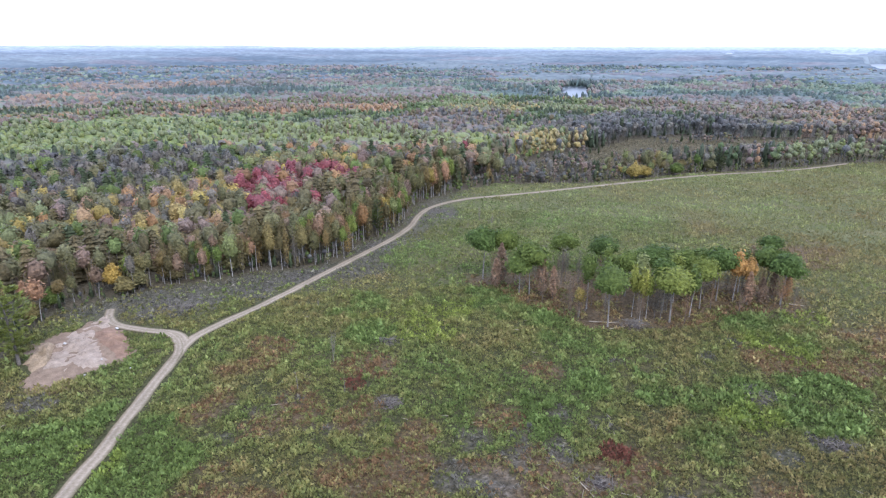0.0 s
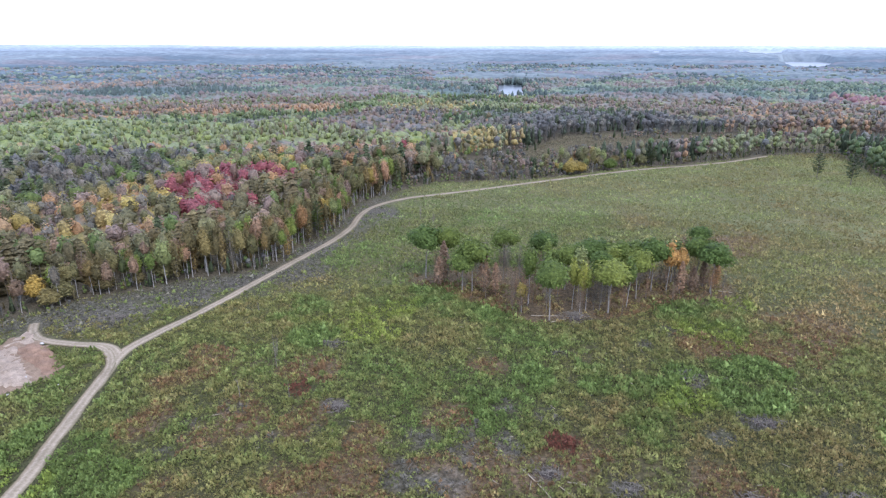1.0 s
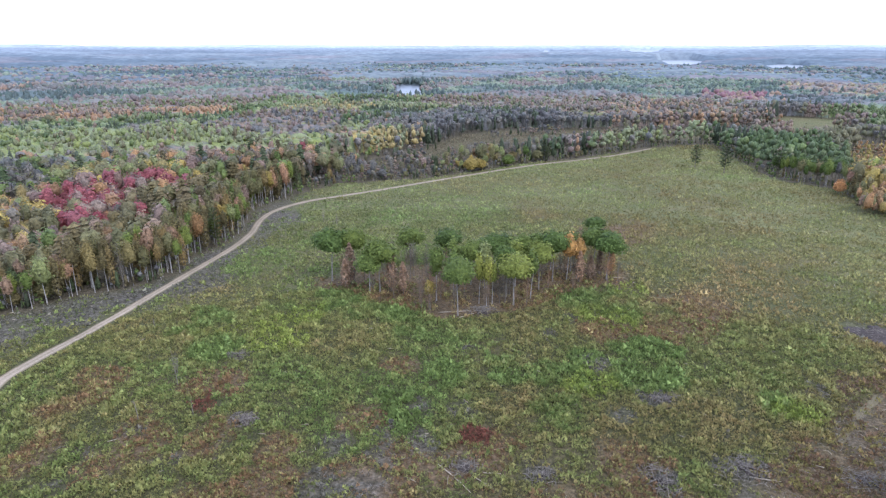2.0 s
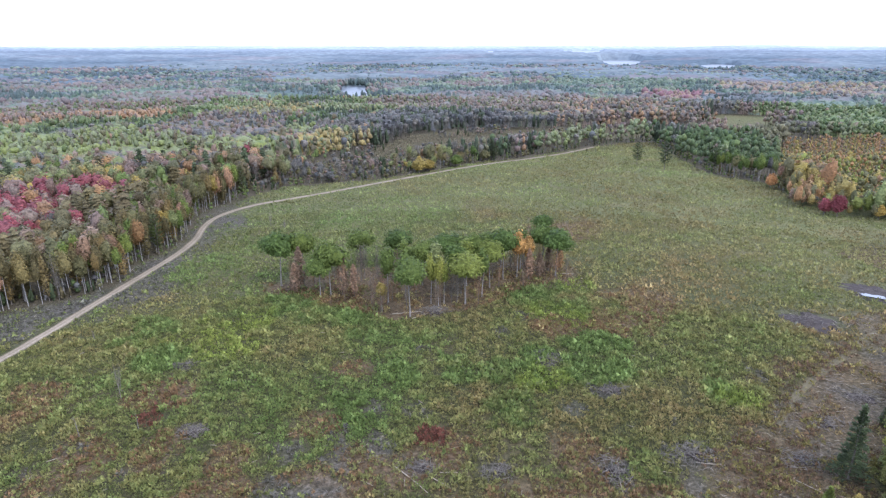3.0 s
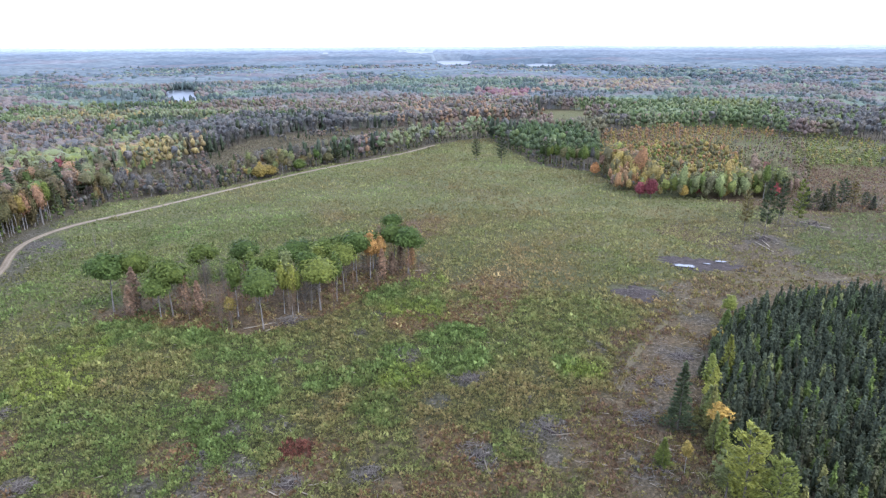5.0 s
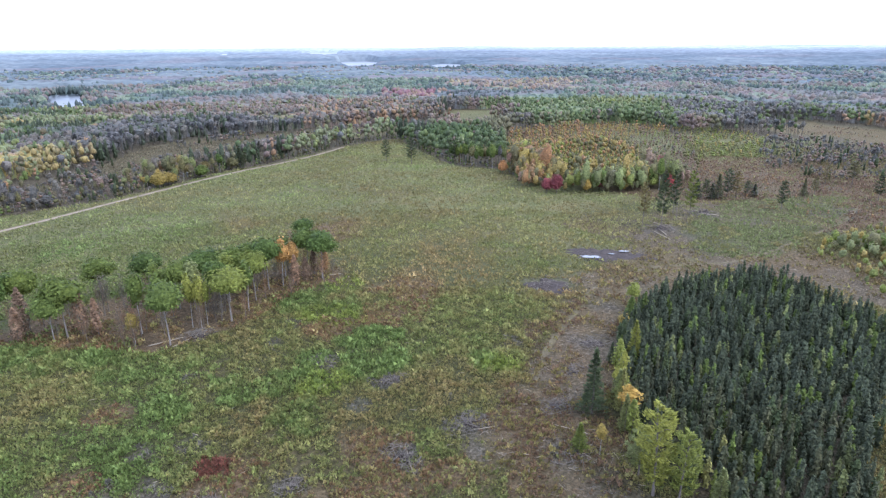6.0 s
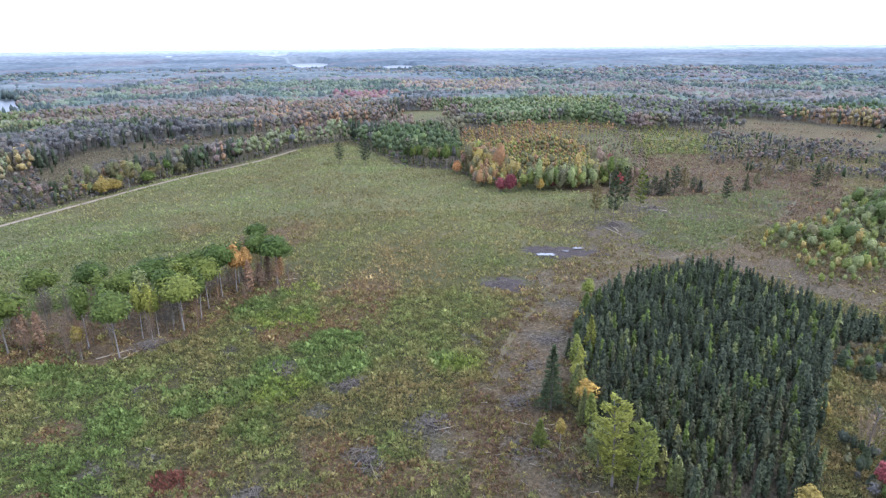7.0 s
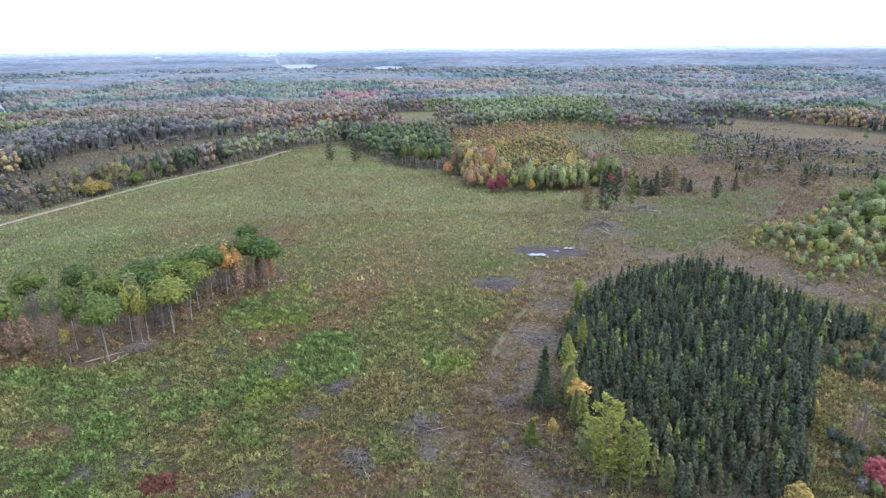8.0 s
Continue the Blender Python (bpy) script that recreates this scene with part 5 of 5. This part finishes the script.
# ---- spruce plantation ----
def spruce_meshes(variant):
    r = np.random.default_rng(400 + variant)
    s = trunk_soup(r, 4.3, 0.06, 0, 0.5, 0.05, sides=5)
    soup = Soup()
    soup.add(*shell_crown(r, 6, 4, 0.46, 2.1, 2.4, 0.8))
    soup.add(*spray_crown(r, 104, 0.84, 2.35, 2.42, 0.25, 0.68))
    c = soup.arrays()[:2]
    kind = ("spruce", "spruce", "spruce", "spruce", "dark", "dark", "green", "light")[variant]
    return mesh("spruce_trunk", s[0], s[1], [BARK]), mesh("spruce_crown", c[0], c[1], [LEAF[kind]]), c


SPRUCES = [spruce_meshes(i) for i in range(8)]
x, y = scatter(40, 95, 60, 190, 1.62, RNG)
keep = inside(x + 2.2 * value_noise(x, y, 5, 109), y + 2.2 * value_noise(x, y, 5, 110), PLANTATION)
x, y = x[keep], y[keep]
order = np.argsort(np.hypot(x, y) + RNG.uniform(0, 12, x.size))
near, rest = order[:300], order[300:]
for i in near:
    v = int(RNG.choice([0, 1, 2, 3, 4, 4, 5, 6, 7], p=[0.2, 0.2, 0.2, 0.14, 0.06, 0.06, 0.06, 0.05, 0.03]))
    root = new("spruce_tree")
    f, w = RNG.uniform(0.65, 1.45), RNG.uniform(0.7, 1.2)
    root.matrix_basis = pose(x[i], y[i], float(ground_z(x[i], y[i])), 0, 0, RNG.uniform(0, 360)) @ Matrix.Diagonal((w, w, f, 1))
    tagged(root, f"young {'light green' if v > 4 else 'dark green'} spruce in dense planted rows", "tree", "plantation spruces")
    part("trunk", SPRUCES[v][0], root)
    part("crown", SPRUCES[v][1], root)
vs, ts, cs, count = [], [], [], 0
var = RNG.choice(8, x.size, p=[0.19, 0.19, 0.19, 0.17, 0.07, 0.07, 0.08, 0.04])
shade = np.array([SPECIES[k] for k in ("spruce", "spruce", "spruce", "spruce", "dark", "dark", "green", "light")])
for k in range(8):
    sel = rest[var[rest] == k]
    f = RNG.uniform(0.6, 1.4, sel.size)
    v, t = repeat(SPRUCES[k][2], x[sel], y[sel], ground_z(x[sel], y[sel]), np.full(sel.size, 1.0) * RNG.uniform(0.85, 1.15, sel.size), f, RNG.uniform(0, 6, sel.size))
    vs.append(v)
    ts.append(t + count)
    cs.append(np.repeat(shade[k] * RNG.uniform(0.7, 1.3, (sel.size, 1)), len(SPRUCES[k][2][0]), axis=0))
    count += len(v)
tagged(new("spruce_plantation", mesh("spruce_plantation", np.concatenate(vs), np.concatenate(ts), [LEAF_MIX], tone=np.concatenate(cs))),
       "dense block of young dark green spruces", "trees", kind="stuff")


# ---- low growth of the clearing ----
def bush(rng, leaves, height, spread, leaf):
    """A low leafy plant: upright sprays over a small dome."""
    a, r = rng.uniform(0, 6.283, leaves), np.sqrt(rng.uniform(0, 1, leaves))
    z = height * (1 - 0.55 * r * r) * rng.uniform(0.5, 1.0, leaves)
    p = np.stack([np.cos(a) * r * spread, np.sin(a) * r * spread, z], 1)
    way = np.stack([np.cos(a) * r * 0.6, np.sin(a) * r * 0.6, np.ones(leaves)], 1) + rng.normal(0, 0.35, (leaves, 3))
    way /= np.linalg.norm(way, axis=1, keepdims=True)
    b = rng.uniform(0, 6.283, leaves)
    side = np.stack([np.cos(b), np.sin(b), rng.normal(0, 0.3, leaves)], 1)
    k = (leaf * rng.uniform(0.7, 1.35, leaves))[:, None]
    v = np.stack([p + way * k * 0.8, p - way * k * 0.5 + side * k * 0.5, p - way * k * 0.35 - side * k * 0.5], 1)
    return v.reshape(-1, 3), np.arange(3 * leaves).reshape(-1, 3)


def build_low_growth():
    rng = np.random.default_rng(23)
    xs, ys, big = [], [], []
    for d0, d1, gap, f in ((58, 105, 0.47, 0), (105, 150, 0.52, 1), (150, 230, 0.8, 2), (230, 430, 1.3, 3)):
        x, y = scatter(-42, 90, d0, d1, gap, rng)
        xs.append(x)
        ys.append(y)
        big.append(np.full(x.size, f))
    x, y = scatter(-180, 180, 0, 58, 1.25, rng)
    xs, ys, big = xs + [x], ys + [y], big + [np.full(x.size, 1)]
    x, y, big = np.concatenate(xs), np.concatenate(ys), np.concatenate(big)
    wet = inside(x, y, MARSH)
    keep = (inside(x, y, CLEARING) | wet) & (edge_distance(x, y, ROADWAY) > 2.1) & (edge_distance(x, y, SPUR) > 1.9) & ~inside(x, y, PLANTATION)
    x, y, big = x[keep], y[keep], big[keep]
    cov = cover_at(x, y)
    green = patch(x, y, GREEN, 45)
    pit = inside(x + 1.2 * value_noise(x, y, 2, 58), y + 1.2 * value_noise(x, y, 2, 59), PIT)
    water = np.hypot(((x - 153.9) * 0.54 - (y - 97.7) * 0.84) / 12, ((x - 153.9) * 0.84 + (y - 97.7) * 0.54) / 5) < 0.9
    lush = 1.0 - slash_belt(x, y) * (0.28 + 0.5 * step(-0.15, 0.3, value_noise(x, y, 6, 55))) + 0.3 * value_noise(x, y, 12, 46) + 0.25 * value_noise(x, y, 4, 47) + 0.2 * value_noise(x, y, 1.5, 53) + 0.35 * green
    churned = inside(x + 4 * value_noise(x, y, 7, 101), y + 4 * value_noise(x, y, 7, 102), CHURNED)
    lush -= 0.24 * churned * step(-0.4, 0.3, value_noise(x, y, 6, 104))
    lush -= 0.18 * cov[:, 1] + 0.62 * cov[:, 2] + 0.45 * inside(x, y, GROVE) + 0.12 * ((x > 165) & (y < 130))
    water |= np.hypot(((x - 123.5) * 0.54 - (y - 93) * 0.84) / 8, ((x - 123.5) * 0.84 + (y - 93) * 0.54) / 5) + 0.3 * value_noise(x, y, 3, 107) < 0.9
    keep = (rng.random(x.size) < lush) & ~pit & ~water
    x, y, big, green, cov, churned = x[keep], y[keep], big[keep], green[keep], cov[keep], churned[keep]
    lime = patch(x, y, LIME, 46)
    east = step(20, 120, x)
    dull = 0.33 + 0.28 * value_noise(x, y, 19, 48) + 0.17 * value_noise(x, y, 6, 49) + 0.09 * value_noise(x, y, 2.2, 51) + 0.27 * east
    dull += 0.35 * np.minimum(cov[:, 1], 0.8) - 0.45 * green + rng.normal(0, 0.09, x.size)
    dull = np.clip(dull, 0, 1)[:, None]
    lush_tone, olive_tone, tan_tone = np.array((0.160, 0.210, 0.066)), np.array((0.224, 0.212, 0.080)), np.array((0.300, 0.212, 0.102))
    tint = np.where(dull < 0.5, lush_tone + (olive_tone - lush_tone) * dull * 2, olive_tone + (tan_tone - olive_tone) * (dull * 2 - 1))
    tint = tint + (np.array((0.222, 0.265, 0.058)) - tint) * (0.75 * lime * (rng.random(x.size) < 0.85))[:, None]
    rusty = (cov[:, 1] > 0.4) & (rng.random(x.size) < 0.42 * (1 - 0.6 * step(60, 130, x)))
    tint = np.where(rusty[:, None], np.array((0.205, 0.128, 0.068)), tint)
    gray = (cov[:, 2] > 0.5) & (rng.random(x.size) < 0.55)
    tint = np.where(gray[:, None], np.array((0.150, 0.138, 0.112)), tint)
    belt = ((slash_belt(x, y) > 0.35) | (churned & (cov[:, 1] > 0.4))) & (rng.random(x.size) < 0.75)
    tint = np.where(belt[:, None], np.where((rng.random(x.size) < 0.55)[:, None], np.array((0.180, 0.118, 0.074)), np.array((0.225, 0.190, 0.070))), tint)
    # far plants blend towards one muted tone: haze put into their colour
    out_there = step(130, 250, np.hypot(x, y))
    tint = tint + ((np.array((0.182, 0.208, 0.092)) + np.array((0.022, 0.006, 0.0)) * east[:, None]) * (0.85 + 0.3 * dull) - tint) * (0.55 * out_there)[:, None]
    tuffet = value_noise(x, y, 1.5, 53) + 0.5 * value_noise(x, y, 0.8, 54)
    tint = tint * (1 + rng.uniform(-0.27, 0.27, x.size) * (1 - 0.75 * out_there))[:, None] * (1 + 0.26 * tuffet)[:, None]
    swathe = value_noise(x * 0.6, y, 17, 61) + 0.7 * value_noise(x * 0.6, y, 6, 62)
    tint = tint * (1 + 0.22 * (out_there * swathe)[:, None] * np.array((0.5, 1.0, 0.8)))
    tint = np.where(inside(x, y, MARSH)[:, None], np.array((0.205, 0.175, 0.120)) * rng.uniform(0.7, 1.25, (x.size, 1)), tint)
    rough_cut = inside(x, y, OLD_CUT) & ~inside(x, y, CUT_GRASS) & (rng.random(x.size) < 0.75)
    tint = np.where(rough_cut[:, None], np.array((0.205, 0.135, 0.092)) * rng.uniform(0.7, 1.25, (x.size, 1)), tint)
    grassy = inside(x + 5 * value_noise(x, y, 8, 111), y + 5 * value_noise(x, y, 8, 112), CUT_GRASS) & (value_noise(x, y, 7, 113) + 0.5 * value_noise(x, y, 3, 114) > -0.3)
    tint = np.where(grassy[:, None], np.array((0.212, 0.235, 0.098)) * rng.uniform(0.75, 1.2, (x.size, 1)), tint)
    red = np.minimum(np.hypot(x - 27, y - 80.3), np.hypot(x + 16, y - 101.4)) + 1.1 * value_noise(x, y, 1.3, 63) < 2.4
    tint = np.where(red[:, None], np.array((0.185, 0.078, 0.055)) * rng.uniform(0.7, 1.3, (x.size, 1)), tint)
    z, turn = ground_z(x, y), rng.uniform(0, 6.28, x.size)
    size = rng.uniform(0.6, 1.35, x.size) * (1 + 0.3 * green) * (1 + 0.45 * tuffet)
    vs, ts, cs, count = [], [], [], 0
    var = rng.integers(0, 7, x.size)
    for level, (leaves, height, spread, leaf) in enumerate(((10, 0.58, 0.34, 0.222), (7, 0.60, 0.42, 0.30), (5, 0.50, 0.56, 0.39), (4, 0.42, 0.85, 0.50))):
        for k in range(7):
            proto = bush(rng, leaves, height, spread, leaf)
            sel = np.where((var == k) & (big == level))[0]
            v, t = repeat(proto, x[sel], y[sel], z[sel], size[sel], size[sel] * rng.uniform(0.7, 1.25, sel.size), turn[sel])
            vs.append(v)
            ts.append(t + count)
            cs.append(np.repeat(tint[sel], len(proto[0]), axis=0))
            count += len(v)
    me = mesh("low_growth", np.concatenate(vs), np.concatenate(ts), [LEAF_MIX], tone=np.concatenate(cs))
    tagged(new("low_growth", me), "knee-high ferns, brambles and seedlings over the clearing", "undergrowth", kind="stuff")


build_low_growth()


# ---- slash, logs, snags ----
def sticks(rng, x, y, z, length, thick, tilt):
    """Thin branches lying about, as arrays."""
    v, t = tube([(-0.5, 0, 0), (0.05, 0.06, 0), (0.5, 0, 0)], [1.0, 0.8, 0.35], 3)
    a = rng.uniform(0, 6.28, x.size)
    px = v[None, :, 0] * length[:, None]
    py = v[None, :, 1] * thick[:, None] + 0.02 * length[:, None] * (np.abs(v[None, :, 0]) < 0.3)
    pz = v[None, :, 2] * thick[:, None] + px * tilt[:, None]
    c, s = np.cos(a)[:, None], np.sin(a)[:, None]
    vv = np.stack([px * c - py * s + x[:, None], px * s + py * c + y[:, None], pz + z[:, None]], -1)
    tt = t[None] + (np.arange(x.size) * len(v))[:, None, None]
    return vv.reshape(-1, 3), tt.reshape(-1, 3)


def build_belt_debris():
    """Splintered limbs strewn thickly round the plantation."""
    rng = np.random.default_rng(37)
    x, y = scatter(30, 95, 50, 240, 0.7, rng)
    keep = (rng.random(x.size) < np.maximum(slash_belt(x, y), 0.5 * inside(x, y, CHURNED)) * (0.2 + 0.75 * step(0.0, 0.5, value_noise(x, y, 5, 99)))) & inside(x, y, CLEARING) & ~inside(x, y, PLANTATION)
    x, y = x[keep], y[keep]
    n = x.size
    v, t = sticks(rng, x, y, ground_z(x, y) + rng.uniform(0.06, 0.3, n), rng.uniform(0.25, 0.8, n) * rng.uniform(0.5, 2.0, n), rng.uniform(0.02, 0.05, n), rng.normal(0, 0.2, n))
    tagged(new("limb_litter", mesh("limb_litter", v, t, [DEAD_WOOD])), "grey splintered limbs strewn over brown ground", "branches", kind="stuff")
    pick = rng.random(n) < 0.16
    x, y = x[pick] + 0.4, y[pick] - 0.3
    n = x.size
    v, t = sticks(rng, x, y, ground_z(x, y) + rng.uniform(0.2, 0.45, n), rng.uniform(0.3, 1.3, n), rng.uniform(0.022, 0.05, n), rng.normal(0, 0.18, n))
    tagged(new("split_wood", mesh("split_wood", v, t, [LOG_WOOD])), "pale split ends of felled young trees", "branches", kind="stuff")


build_belt_debris()


def build_slash():
    rng = np.random.default_rng(29)
    x, y = scatter(-42, 90, 60, 260, 1.05, rng)
    cov = cover_at(x, y)
    keep = inside(x, y, CLEARING) & (rng.random(x.size) < 0.025 + 0.6 * cov[:, 2] + 0.04 * cov[:, 1]) & (edge_distance(x, y, ROADWAY) > 2.6)
    keep &= ~inside(x, y, PLANTATION) & ~inside(x, y, PIT)
    x, y = x[keep], y[keep]
    n = x.size
    v, t = sticks(rng, x, y, ground_z(x, y) + rng.uniform(0.08, 0.4, n), rng.uniform(0.3, 1.2, n) * rng.uniform(0.6, 1.6, n), rng.uniform(0.02, 0.055, n), rng.normal(0, 0.2, n))
    tagged(new("logging_slash", mesh("logging_slash", v, t, [DEAD_WOOD])), "grey branches and tops left over from felling", "branches", kind="stuff")


build_slash()


def build_pale_limbs():
    """Barkless broken limbs and tops scattered singly over the clearing."""
    rng = np.random.default_rng(43)
    x, y = scatter(-42, 88, 58, 230, 4.2, rng)
    keep = inside(x, y, CLEARING) & (rng.random(x.size) < 0.12 + 0.45 * cover_at(x, y)[:, 2] + 0.5 * slash_belt(x, y) + 0.16 * (1 - step(65, 100, np.hypot(x, y))))
    keep &= ~inside(x, y, PLANTATION) & ~inside(x, y, PIT) & (edge_distance(x, y, ROADWAY) > 3)
    x, y = x[keep], y[keep]
    n = x.size
    v, t = sticks(rng, x, y, ground_z(x, y) + rng.uniform(0.25, 0.55, n), rng.uniform(0.35, 1.5, n), rng.uniform(0.035, 0.075, n), rng.normal(0, 0.25, n))
    tagged(new("pale_limbs", mesh("pale_limbs", v, t, [LOG_WOOD])), "barkless pale broken limbs among the weeds", "branches", kind="stuff")


build_pale_limbs()


def brush_pile(x, y, rx, ry, tall, count, seed, label):
    rng = np.random.default_rng(seed)
    root = heap("mound", x, y, rx * (0.8 if rx > 7.5 else 0.5), ry * (0.8 if rx > 7.5 else 0.5), rng.uniform(0, 3), tall * 0.7, MUD, label, "mound", seed, 0.9, ring=12, spokes=40)
    count = int(count * 1.6)
    a, r = rng.uniform(0, 6.28, count), rng.uniform(0, 1, count) ** 0.8
    out = 1.25 * (1 + 0.5 * value_noise(np.cos(a) * 1.7, np.sin(a) * 1.7, 1.0, seed))
    px, py = x + np.cos(a) * r * rx * out, y + np.sin(a) * r * ry * out
    z = ground_z(px, py) + 0.15 + tall * (1 - r * r) * rng.uniform(0.5, 1.0, count)
    v, t = sticks(rng, px, py, z, rng.uniform(0.4, 2.2, count), rng.uniform(0.02, 0.06, count), rng.normal(0, 0.22, count))
    tagged(part("brushwood", mesh("brushwood", v, t, [DEAD_WOOD]), root, "tangled grey brushwood"), kind="stuff")
    return root


for k, (x, y, rx, ry, tall, count) in enumerate((
        (122, 93, 8, 5.2, 1.2, 90), (42.5, 125.5, 3.2, 2.2, 1.4, 110), (191, 99, 5, 4, 1.4, 90), (222, 99, 4.5, 4, 1.6, 90), (-61, 137, 7, 3, 0.5, 140),
        (63, 62.8, 4, 2.6, 0.9, 140), (49.6, 62.8, 2.2, 3.4, 0.7, 110), (33.3, 68.8, 2.6, 1.6, 0.5, 60), (22.7, 73.5, 2.6, 2, 0.5, 60), (-9.4, 94.8, 2, 1.6, 0.6, 50),
        (-11.9, 118.8, 2.8, 1.6, 0.4, 50), (-9.2, 93.5, 1.6, 1.2, 0.7, 40), (56.7, 96.6, 3.6, 1.6, 0.5, 60), (62.9, 82.7, 3, 1.4, 0.5, 50), (60.7, 83.2, 2.6, 1.4, 0.4, 40),
        (103, 66, 4, 3, 0.5, 80), (70, 46, 4.5, 3, 0.5, 90), (78, 56, 3.4, 2, 0.5, 80), (90, 62, 3, 2, 0.5, 60))):
    brush_pile(x, y, rx, ry, tall, count, 500 + k, "grey mound of cut brushwood on open ground")


def log(x, y, length, thick, deg, tilt=0.0, wood=None, z=None):
    r = np.random.default_rng(int(abs(x * 7 + y * 13)))
    p = [(-length / 2, 0, 0), (-length * 0.2, r.normal(0, 0.08), 0.02), (length * 0.2, r.normal(0, 0.08), 0.0), (length / 2, 0, 0)]
    v, t = tube(p, [thick * 0.75, thick * 0.7, thick * 0.6, thick * 0.4], 7)
    ob = new("log", mesh("log", v, t, [wood or LOG_WOOD]))
    ob.matrix_basis = pose(x, y, float(ground_z(x, y)) + thick * 0.8 + 0.1 if z is None else z, 0, tilt, deg)
    return tagged(ob, "barkless pale felled log lying in the weeds", "log", "felled logs")


for x, y, length, thick, deg, tilt in (
        (20.5, 71.4, 7.6, 0.13, -68, 0), (26.2, 71, 2.6, 0.12, -20, 0), (24.3, 69.5, 4, 0.1, -60, 0), (36.5, 127.4, 7.0, 0.17, -8, 0), (39, 124.8, 5, 0.14, 20, 0),
        (85, 137.6, 4, 0.16, -25, 0), (49.5, 62, 7.5, 0.1, 62, 0), (195.5, 103, 11, 0.2, 70, 0), (184, 95, 10, 0.2, 60, 0), (188, 97, 9, 0.2, 48, 0),
        (222, 102, 8, 0.22, 80, 0), (220.5, 97, 8, 0.22, 110, 0), (64, 60, 4.5, 0.1, -30, 0), (-64, 128, 5, 0.12, 15, 0), (74, 50, 6, 0.12, 110, 0), (80, 38, 5, 0.12, 20, 0)):
    log(x, y, length, thick, deg, tilt)


def snag(x, y, tall, thick, count, label, name="snag"):
    """A thin standing dead stem with twigs."""
    r = np.random.default_rng(int(abs(x * 31 + y * 17)))
    s = trunk_soup(r, tall, thick, max(2, count // 4), tall * 0.16, 0.2, 0.35, 5)
    root = new(name, mesh("stem", s[0], s[1], [DEAD_WOOD]))
    root.location = (x, y, float(ground_z(x, y)))
    tagged(root, label, "dead tree", "snags")
    if count:
        v, t = twigs(r, tall, tall * 0.12, count * 3, 0.025)
        part("twigs", mesh("twigs", v, t, [DEAD_WOOD]), root)
    return root


for x, y, tall, thick, count in ((-21.7, 109.6, 7.6, 0.07, 12), (-26.4, 98.8, 4.4, 0.09, 0), (16.9, 206, 5.5, 0.08, 12), (-17.8, 98.4, 3.2, 0.06, 0),
                                 (13, 214, 6.5, 0.08, 8), (205, 101, 8, 0.1, 6), (-61, 132.5, 4, 0.07, 6), (-30, 137, 3, 0.05, 4)):
    snag(x, y, tall, thick, count, "thin grey standing dead stem in the weeds")

# the rain pool and its mud
heap("mud", 153.9, 97.7, 12.5, 5.2, -1.0, 0.25, MUD, "dark wet mud round the rain pool", "mud", 31, 0.5, kind="structure", ring=26, spokes=90)


def pool(x, y, rx, ry, turn, seed):
    n = 32
    a = np.linspace(0, 2 * np.pi, n, endpoint=False)
    r = 1 + 0.4 * value_noise(np.cos(a) * 2.5, np.sin(a) * 2.5, 1, seed) + 0.2 * value_noise(np.cos(a) * 6, np.sin(a) * 6, 1, seed)
    lx, ly = np.cos(a) * r * rx, np.sin(a) * r * ry
    c, s = np.cos(turn), np.sin(turn)
    z = float(ground_z(x, y)) + 0.42
    v = np.concatenate([np.stack([x + lx * c - ly * s, y + lx * s + ly * c, np.full(n, z)], 1), [[x, y, z]]])
    ob = new("water", mesh("pool", v, [(n, k, (k + 1) % n) for k in range(n)], [POOL_WATER]))
    tagged(ob, "shallow rain pool in the mud", "puddle", kind="structure")


pool(149.2, 98.2, 3.2, 1.1, -1.0, 3)
pool(160.5, 94.4, 1.6, 0.7, -0.9, 8)
pool(155.6, 95.7, 1.0, 0.4, -1.0, 12)


def boulder(x, y, size, label, seed):
    """A rounded field stone, half sunk."""
    rng = np.random.default_rng(seed)
    v, t = puff_crown(rng, 9, 6, size, size * 0.7, size * 0.35, 0, 0.3, 7)
    ob = new("boulder", mesh("boulder", v, t, [STONE]))
    ob.location = (x, y, float(ground_z(x, y)) + 0.2)
    return tagged(ob, label, "rock", "boulders")


STONE = plain_material("pale_stone", (0.30, 0.28, 0.25), (0.56, 0.53, 0.49), 2.0)
boulder(-72.2, 124.4, 0.55, "pale boulder where the side track meets the sand", 3)
boulder(-79.3, 116.8, 0.5, "small pale stone in the sand pit", 20)
boulder(-68.1, 110, 0.4, "small pale stone in the sand pit", 21)
boulder(-60.6, 106.6, 0.35, "small pale stone in the sand pit", 22)
boulder(-71.3, 99.4, 0.35, "small pale stone in the sand pit", 23)
boulder(-68, 103.8, 0.4, "small pale stone in the sand pit", 24)
